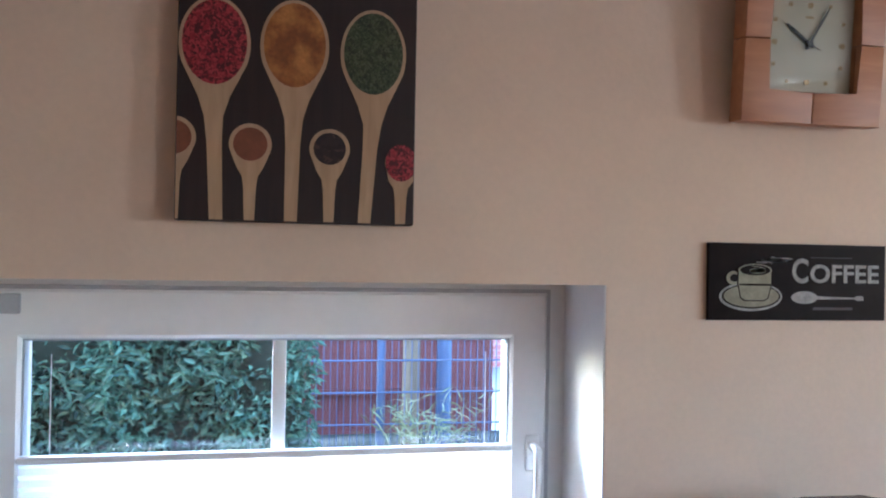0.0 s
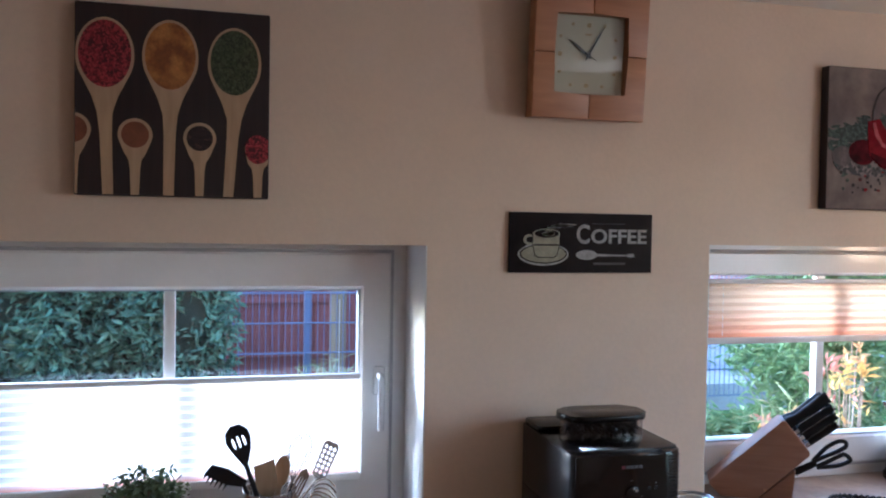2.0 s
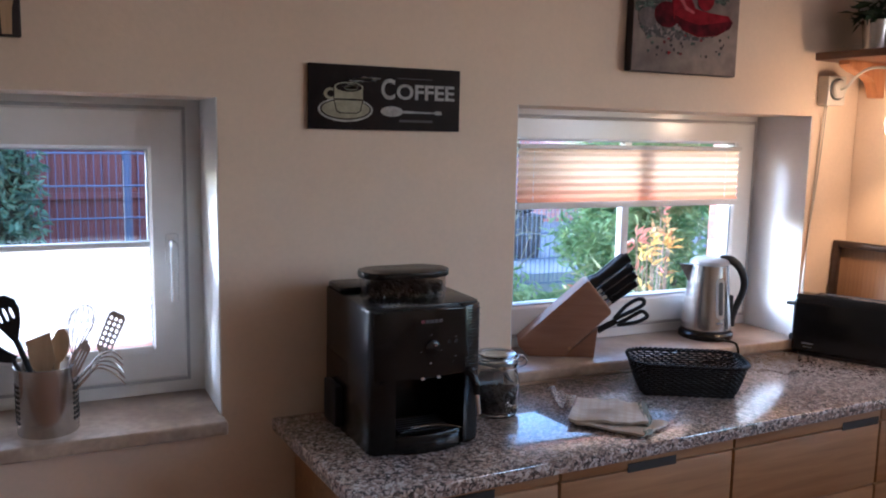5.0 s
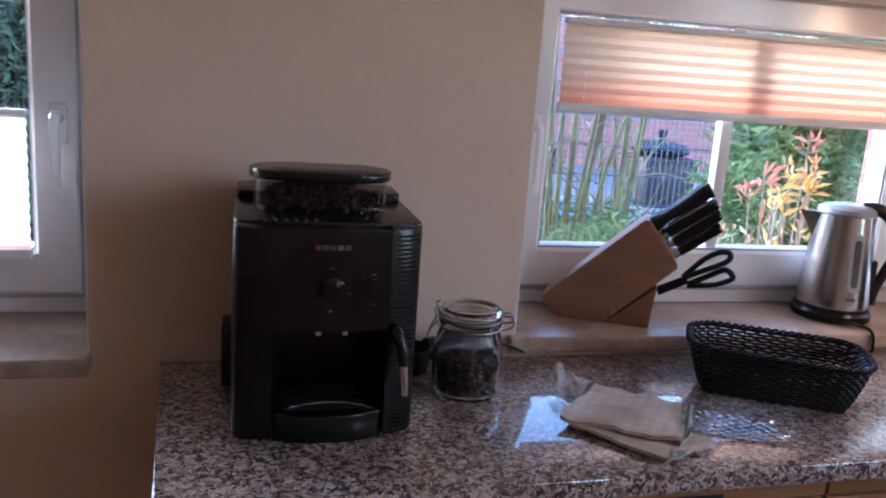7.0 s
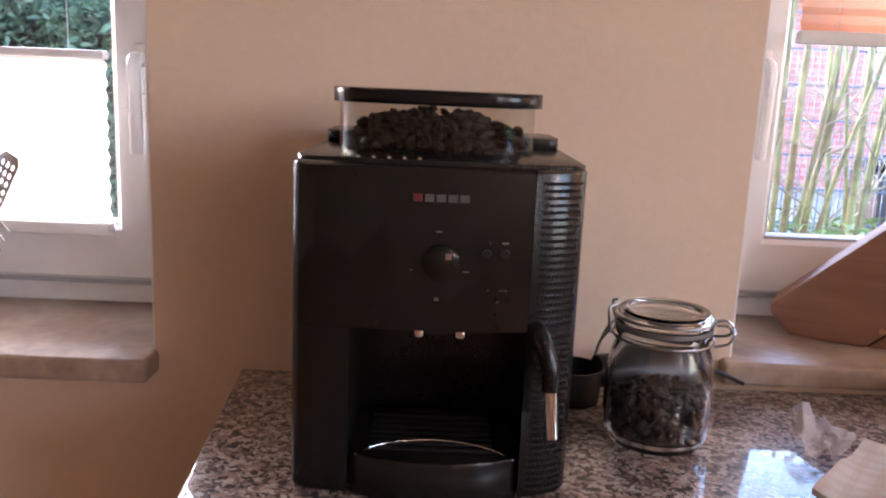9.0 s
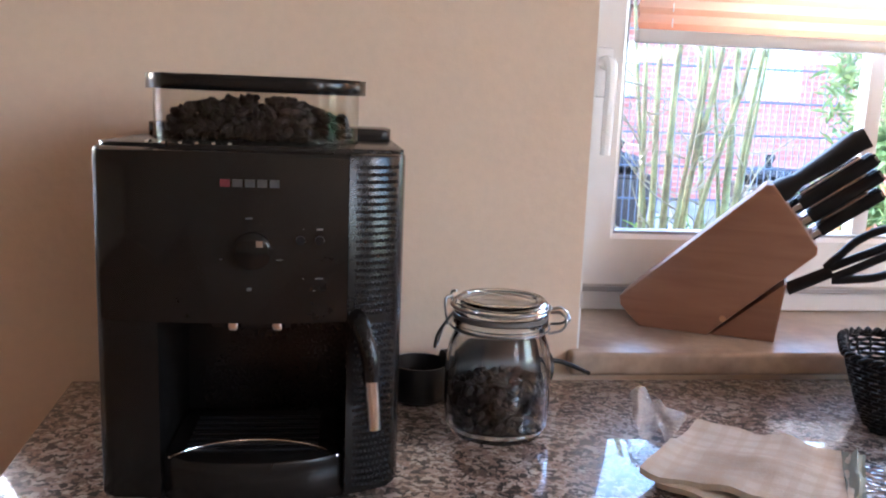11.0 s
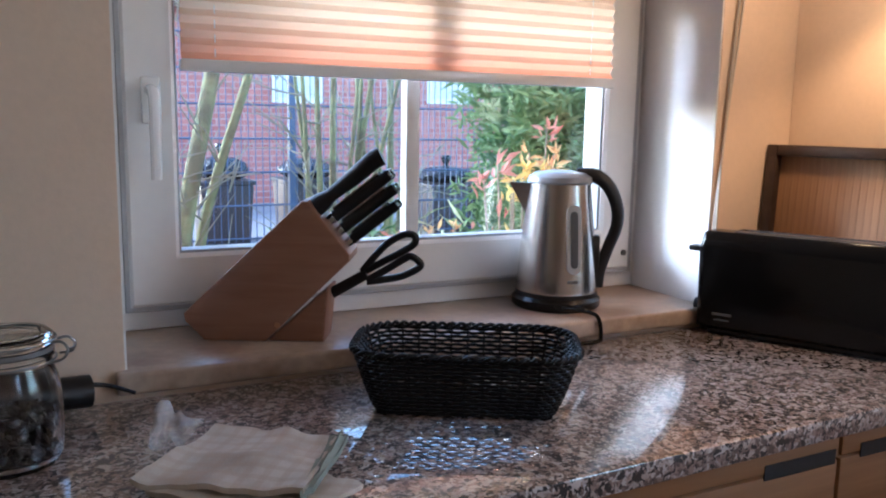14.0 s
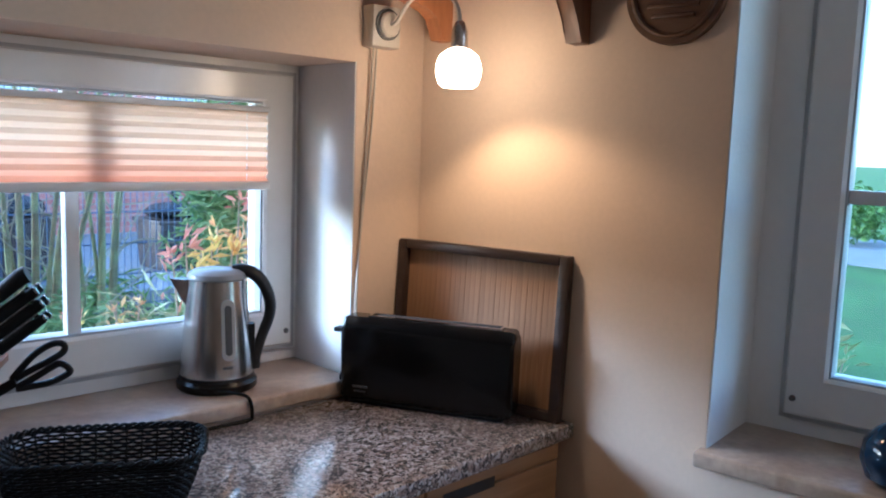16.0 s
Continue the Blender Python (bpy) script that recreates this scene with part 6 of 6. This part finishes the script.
POSTWOOD = wood("weathered_post", (0.30, 0.22, 0.13), (0.20, 0.14, 0.09), grain=(20, 20, 2), rough=0.9)
for x, r in ((1.40, 0.07), (1.66, 0.06)):
    bm = bmesh.new()
    tube(bm, [(x, 6.35, GZ - 0.1), (x + 0.01, 6.35, GZ + 2.1)], r, 14, r * 0.95)
    tagged(part("wooden_post", bm, POSTWOOD if r > 0.065 else WIRE), "round weathered garden post behind the mesh fence", "post", "garden posts")

rg = random.Random(31)
BARK = paint("mossy_bark", (0.44, 0.46, 0.22), 0.9, vary=0.3, scale=9, fine=60, bump=0.08, dist=0.006, second=(0.30, 0.27, 0.15))
TWIG = paint("pale_twig", (0.46, 0.42, 0.30), 0.9, vary=0.2)
LEAFLIGHT = leafy("light_leaf", (0.22, 0.34, 0.07), (0.07, 0.14, 0.03))


def stemmed_tree(name, at_, stems, label, twigs=30):
    t = thing(name, at_, label, "tree")
    tips = []
    for k, (dx, lean, r, hgt) in enumerate(stems):
        bm_ = bmesh.new()
        pts = [(dx, 0, -0.1), (dx + lean * 0.25, rg.uniform(-0.05, 0.05), hgt * 0.3), (dx + lean * 0.7, rg.uniform(-0.08, 0.08), hgt * 0.65), (dx + lean, rg.uniform(-0.1, 0.1), hgt)]
        tube(bm_, pts, r, 12, r * 0.5, curved=True)
        part("trunk", bm_, BARK, t, "mossy greenish trunk")
        line = smooth_line(pts)
        tips += line[4:]
    bm_ = bmesh.new()
    ends = []
    for k in range(twigs):
        p = rg.choice(tips)
        a = rg.uniform(0, 6.28)
        e = p + Vector((0.35 * math.cos(a), 0.22 * math.sin(a), rg.uniform(0.02, 0.35)))
        tube(bm_, [p, p.lerp(e, 0.5) + Vector((0, 0, rg.uniform(-0.04, 0.08))), e], 0.006, 6, 0.002, curved=True)
        ends.append(e)
        for j in range(2):
            f = e + Vector((rg.uniform(-0.2, 0.2), rg.uniform(-0.15, 0.15), rg.uniform(-0.05, 0.2)))
            tube(bm_, [p.lerp(e, 0.6), f], 0.004, 5, 0.0015)
            ends.append(f)
    part("branches", bm_, TWIG, t)
    return t


stemmed_tree("garden_tree", (2.02, 4.0, GZ), [(0.06, 0.34, 0.048, 2.2), (0.12, 0.50, 0.028, 2.2), (0.02, -0.12, 0.026, 2.1)], "garden tree with a mossy forked trunk", 34)
stemmed_tree("garden_tree", (2.98, 4.35, GZ), [(-0.10, -0.10, 0.016, 2.1), (-0.06, 0.02, 0.020, 2.2), (-0.03, -0.20, 0.014, 2.0), (0.0, 0.06, 0.022, 2.2), (0.03, 0.14, 0.015, 2.1), (0.06, 0.24, 0.019, 2.2), (0.09, 0.12, 0.014, 2.0), (0.11, 0.36, 0.017, 2.1)], "clump of slim mossy garden stems", 40)
stemmed_tree("garden_tree", (3.40, 4.55, GZ), [(-0.07, -0.14, 0.018, 2.1), (-0.02, 0.04, 0.024, 2.2), (0.04, 0.20, 0.020, 2.2), (0.08, 0.10, 0.013, 2.0), (0.02, -0.22, 0.013, 2.0)], "slim mossy garden tree with bare twigs", 30)


def bush(name, at_, radii, n, size, material, label, narrow=0.3, stems=12, droop=0.0, fill=0.5):
    t = thing(name, at_, label, "bush")
    spots_ = []
    lobes = [(Vector((rg.uniform(-0.6, 0.6), rg.uniform(-0.5, 0.5), rg.uniform(-0.5, 0.7))), rg.uniform(0.35, 0.6)) for _ in range(14)]
    while len(spots_) < n:
        c, q = rg.choice(lobes)
        d = Vector((rg.gauss(0, 1), rg.gauss(0, 1), rg.gauss(0, 1))).normalized() * q * rg.random() ** fill
        p = c + d
        spots_.append((p.x * radii[0], p.y * radii[1], radii[2] * (1 + p.z)))
    leaves("leaves", spots_, size, material, t, rg, narrow, droop=droop)
    bm_ = bmesh.new()
    for k in range(stems):
        p = Vector(rg.choice(spots_))
        tube(bm_, [(rg.uniform(-0.08, 0.08), rg.uniform(-0.05, 0.05), -0.05), (p.x * 0.5, p.y * 0.5, p.z * 0.55), p], 0.008, 6, 0.003, curved=True)
    part("stems", bm_, TWIG, t)
    return t


BRIGHTGREEN = leafy("bright_leaf", (0.32, 0.44, 0.19), (0.12, 0.22, 0.08))
ORANGELEAF = leafy("orange_leaf", (0.80, 0.62, 0.28), (0.60, 0.26, 0.12))
PINKBLOOM = leafy("pink_bloom", (0.66, 0.34, 0.24), (0.52, 0.18, 0.13))
PALEGRASS = leafy("pale_grass", (0.45, 0.45, 0.24), (0.22, 0.27, 0.10))
bush("laurel_bush", (3.62, 3.28, GZ), (0.50, 0.36, 0.80), 9500, 0.08, BRIGHTGREEN, "dense bright green leafy garden bush", 0.25, 14)
bush("laurel_bush", (5.55, 4.7, GZ - 0.34), (1.15, 0.6, 1.1), 7500, 0.12, BRIGHTGREEN, "dense bright green leafy garden bush", 0.25, 14)
YELLOWLEAF = leafy("yellow_leaf", (0.85, 0.72, 0.22), (0.72, 0.46, 0.14))


def tall_shrub(at_, stems, label, leaf_size=0.052):
    """Slim upright stems that carry whorls of long pointed young leaves at their tips."""
    t = thing("orange_shrub", at_, label, "shrub", "flowering shrubs")
    whorls = {0: [], 1: [], 2: []}
    for dx, dy, top, tone in stems:
        bm_ = bmesh.new()
        tube(bm_, [(dx * 0.3, dy * 0.3, -0.05), (dx * 0.7, dy * 0.7, top * 0.6), (dx, dy, top)], 0.005, 6, 0.0025, curved=True)
        part("stem", bm_, TWIG, t, "pale upright stem")
        whorls[tone] += [(dx + rg.gauss(0, 0.010), dy + rg.gauss(0, 0.010), top - abs(rg.gauss(0, 0.03))) for _ in range(11)]
        whorls[tone] += [(dx * 0.85 + rg.gauss(0, 0.02), dy * 0.85 + rg.gauss(0, 0.02), top * rg.uniform(0.72, 0.92)) for _ in range(3)]
    for tone, mat_, words in ((0, YELLOWLEAF, "yellow young leaves"), (1, ORANGELEAF, "orange young leaves"), (2, PINKBLOOM, "reddish leaf tips")):
        if whorls[tone]:
            leaves("leaf_whorls", whorls[tone], leaf_size, mat_, t, rg, 0.30, words, droop=0.9)
    return t


tall_shrub((2.76, 2.12, GZ), [(-0.03, 0, 0.98, 0), (0.02, 0.03, 1.02, 0), (0.07, 0.0, 1.00, 0), (-0.07, 0.02, 1.03, 2), (0.05, 0.05, 1.05, 1), (0.10, 0.02, 0.98, 0), (-0.10, 0.04, 0.98, 2), (0.0, 0.06, 0.94, 0), (0.12, 0.05, 1.02, 1)], "upright shrub with yellow, orange and red young leaves")
tall_shrub((2.95, 2.34, GZ), [(0.03, 0.0, 1.12, 2), (0.08, 0.03, 1.05, 1), (0.10, 0.06, 0.98, 1)], "slim shrub with reddish young leaves")
tall_shrub((2.44, 2.02, GZ), [(0.0, 0.0, 0.87, 1), (0.07, 0.02, 0.88, 1), (-0.11, 0.01, 0.86, 2), (-0.08, 0.04, 0.84, 0), (0.03, 0.05, 0.82, 0)], "low plants with small orange flowers", 0.03)
bush("garden_grass", (2.80, 2.38, GZ), (0.30, 0.16, 0.44), 420, 0.14, PALEGRASS, "tuft of pale dry garden grass", 0.07, 10)
bush("garden_grass", (3.3, 4.9, GZ), (0.6, 0.3, 0.24), 700, 0.15, LEAFLIGHT, "tuft of green garden grass beside the bushes", 0.10, 10)
bush("laurel_bush", (2.92, 3.38, GZ), (0.62, 0.42, 0.31), 4200, 0.08, BRIGHTGREEN, "low spreading light green garden bush", 0.25, 10)
bush("laurel_bush", (4.95, 5.5, GZ), (0.70, 0.36, 0.48), 3000, 0.10, BRIGHTGREEN, "rounded bright green bush in front of the fence", 0.25, 10)
bush("fence_weeds", (1.35, 5.6, GZ), (0.5, 0.2, 0.27), 300, 0.14, PALEGRASS, "pale tall weeds along the fence", 0.08, 14)
bush("ivy_bush", (2.75, 4.9, GZ), (0.5, 0.35, 0.20), 1100, 0.07, LEAFDARK, "low dark green ivy under the trees", 0.5, 10)

# conifer hedge
CONIFER = leafy("conifer_spray", (0.19, 0.36, 0.22), (0.03, 0.085, 0.055))
hg = thing("conifer_hedge", (-1.75, 4.55, GZ), "dense clipped green conifer hedge", "hedge")
# near-black core fills the hedge; its colour stands for the shade inside
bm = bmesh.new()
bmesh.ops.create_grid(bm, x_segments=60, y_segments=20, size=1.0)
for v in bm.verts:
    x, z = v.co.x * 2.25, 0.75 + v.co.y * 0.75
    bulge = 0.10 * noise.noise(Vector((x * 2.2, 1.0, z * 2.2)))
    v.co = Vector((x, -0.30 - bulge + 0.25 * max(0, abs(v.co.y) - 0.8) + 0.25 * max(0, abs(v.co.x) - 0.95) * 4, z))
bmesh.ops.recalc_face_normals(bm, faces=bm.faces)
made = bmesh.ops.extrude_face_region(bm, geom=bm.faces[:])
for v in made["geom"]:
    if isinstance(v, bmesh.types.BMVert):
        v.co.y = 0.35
part("inner_growth", bm, paint("hedge_shade", (0.015, 0.03, 0.015), 0.95, bump=0.0), hg, "dark core that stands for the shade inside the hedge")
spots = []
for k in range(26000):
    x, z = rg.uniform(-2.3, 2.32), rg.uniform(0.45, 1.50)
    b = 0.14 * noise.noise(Vector((x * 3.2, 1.0, z * 3.2))) + 0.06 * noise.noise(Vector((x * 9, 3.0, z * 9)))
    end = 0.5 * max(0, abs(x) - 2.1)
    y = -0.36 - b - abs(rg.gauss(0, 0.035)) + end if rg.random() < 0.86 else rg.uniform(-0.38, 0.35)
    if y > -0.2 and abs(x) < 2.2:
        z = 1.48 + rg.gauss(0, 0.03)
    spots.append((x, y, z))
leaves("sprays", spots, 0.062, CONIFER, hg, rg, 0.36, droop=-0.6)

# bins and sacks in the yard
SACK = paint("black_sack", (0.02, 0.022, 0.028), 0.25, vary=0.3, scale=8, fine=30, bump=0.1, dist=0.02)
BROWNBIN = paint("brown_bin", (0.06, 0.045, 0.045), 0.5, vary=0.15)


def sack(at_, rx, ry, rz, label, knot=True):
    t = thing("rubbish_sack", at_, label, "sack", "sacks in the yard")
    bm_ = bmesh.new()
    bmesh.ops.create_icosphere(bm_, subdivisions=4, radius=1.0)
    sd = rg.uniform(0, 50)
    for v in bm_.verts:
        n_ = v.co.normalized()
        k = 1 + 0.12 * noise.noise(n_ * 2.0 + Vector((sd, 0, 0))) + 0.06 * noise.noise(n_ * 6 + Vector((0, sd, 0)))
        z = max(n_.z * k, -0.75)
        v.co = Vector((n_.x * k * rx, n_.y * k * ry, (z + 0.75) * rz / 1.75))
    body_ = part("body", bm_, SACK, t)
    if knot:
        bm_ = bmesh.new()
        lathe(bm_, [(0.05, rz * 0.94), (0.028, rz + 0.02), (0.06, rz + 0.09), (0.05, rz + 0.12), (0.0002, rz + 0.11)], 14, sx=1.0, sy=0.7)
        part("knot", bm_, SACK, t, "tied plastic neck")
    return t


def wheelie_bin(at_, w, h, label):
    t = thing("rubbish_bin", at_, label, "bin", "bins in the yard")
    bm_ = bmesh.new()
    box(bm_, -w / 2, w / 2, -w / 2, w / 2, 0.0, h, 0.02)
    for v in bm_.verts:
        k = 0.88 + 0.12 * v.co.z / h
        v.co.x, v.co.y = v.co.x * k, v.co.y * k
    part("tub", bm_, BROWNBIN, t)
    bm_ = bmesh.new()
    box(bm_, -w / 2 - 0.02, w / 2 + 0.02, -w / 2 - 0.02, w / 2 + 0.02, h, h + 0.04, 0.012)
    part("rim", bm_, BROWNBIN, t)
    return t


YARD = GZ - 0.06
for x_, w_, rim_, sack_h in ((4.05, 0.54, 0.60, 0.20), (5.63, 0.62, 0.53, 0.17), (3.22, 0.50, 0.60, 0.22)):
    wheelie_bin((x_, 8.2, YARD), w_, rim_ - 0.04, "dark brown square rubbish bin with a sack on top")
    sack((x_, 8.2, YARD + rim_), w_ * 0.50, w_ * 0.46, sack_h, "shiny black rubbish sack lying on a bin")

# garden to the east
for k, (x, y, s) in enumerate(((16, 3.5, 0.9), (19, 6.2, 1.2), (22, 2.2, 1.0))):
    bush("garden_shrub", (x, y, -0.25), (s, s, s * 0.55), 1600, 0.16, LEAFLIGHT if k else BRIGHTGREEN, "rounded green shrub on the lawn", 0.5, 8)
bush("garden_shrub", (5.0, 1.25, -0.25), (0.4, 0.4, 0.55), 500, 0.07, PALEGRASS, "thin twiggy shrub near the window", 0.3, 24)
ct = thing("conifer_tree", (45, 12.6, -0.25), "dark pointed conifer far across the lawn", "tree")
bm = bmesh.new()
tube(bm, [(0, 0, 0), (0, 0, 1.2)], 0.10, 8, 0.04)
part("trunk", bm, BARK, ct)
spots = []
for k in range(2200):
    z = rg.uniform(0.2, 1.9)
    a, q = rg.uniform(0, 6.28), (2.0 - z) * 0.42 * math.sqrt(rg.random())
    spots.append((q * math.cos(a), q * math.sin(a), z))
leaves("crown", spots, 0.22, LEAFDARK, ct, rg, 0.5)
bm = bmesh.new()
box(bm, 15.5, 20.5, -30, 40, -0.5, -0.20)
setting("pavement_path", bm, PAVING, "pale paved lane across the lawn")
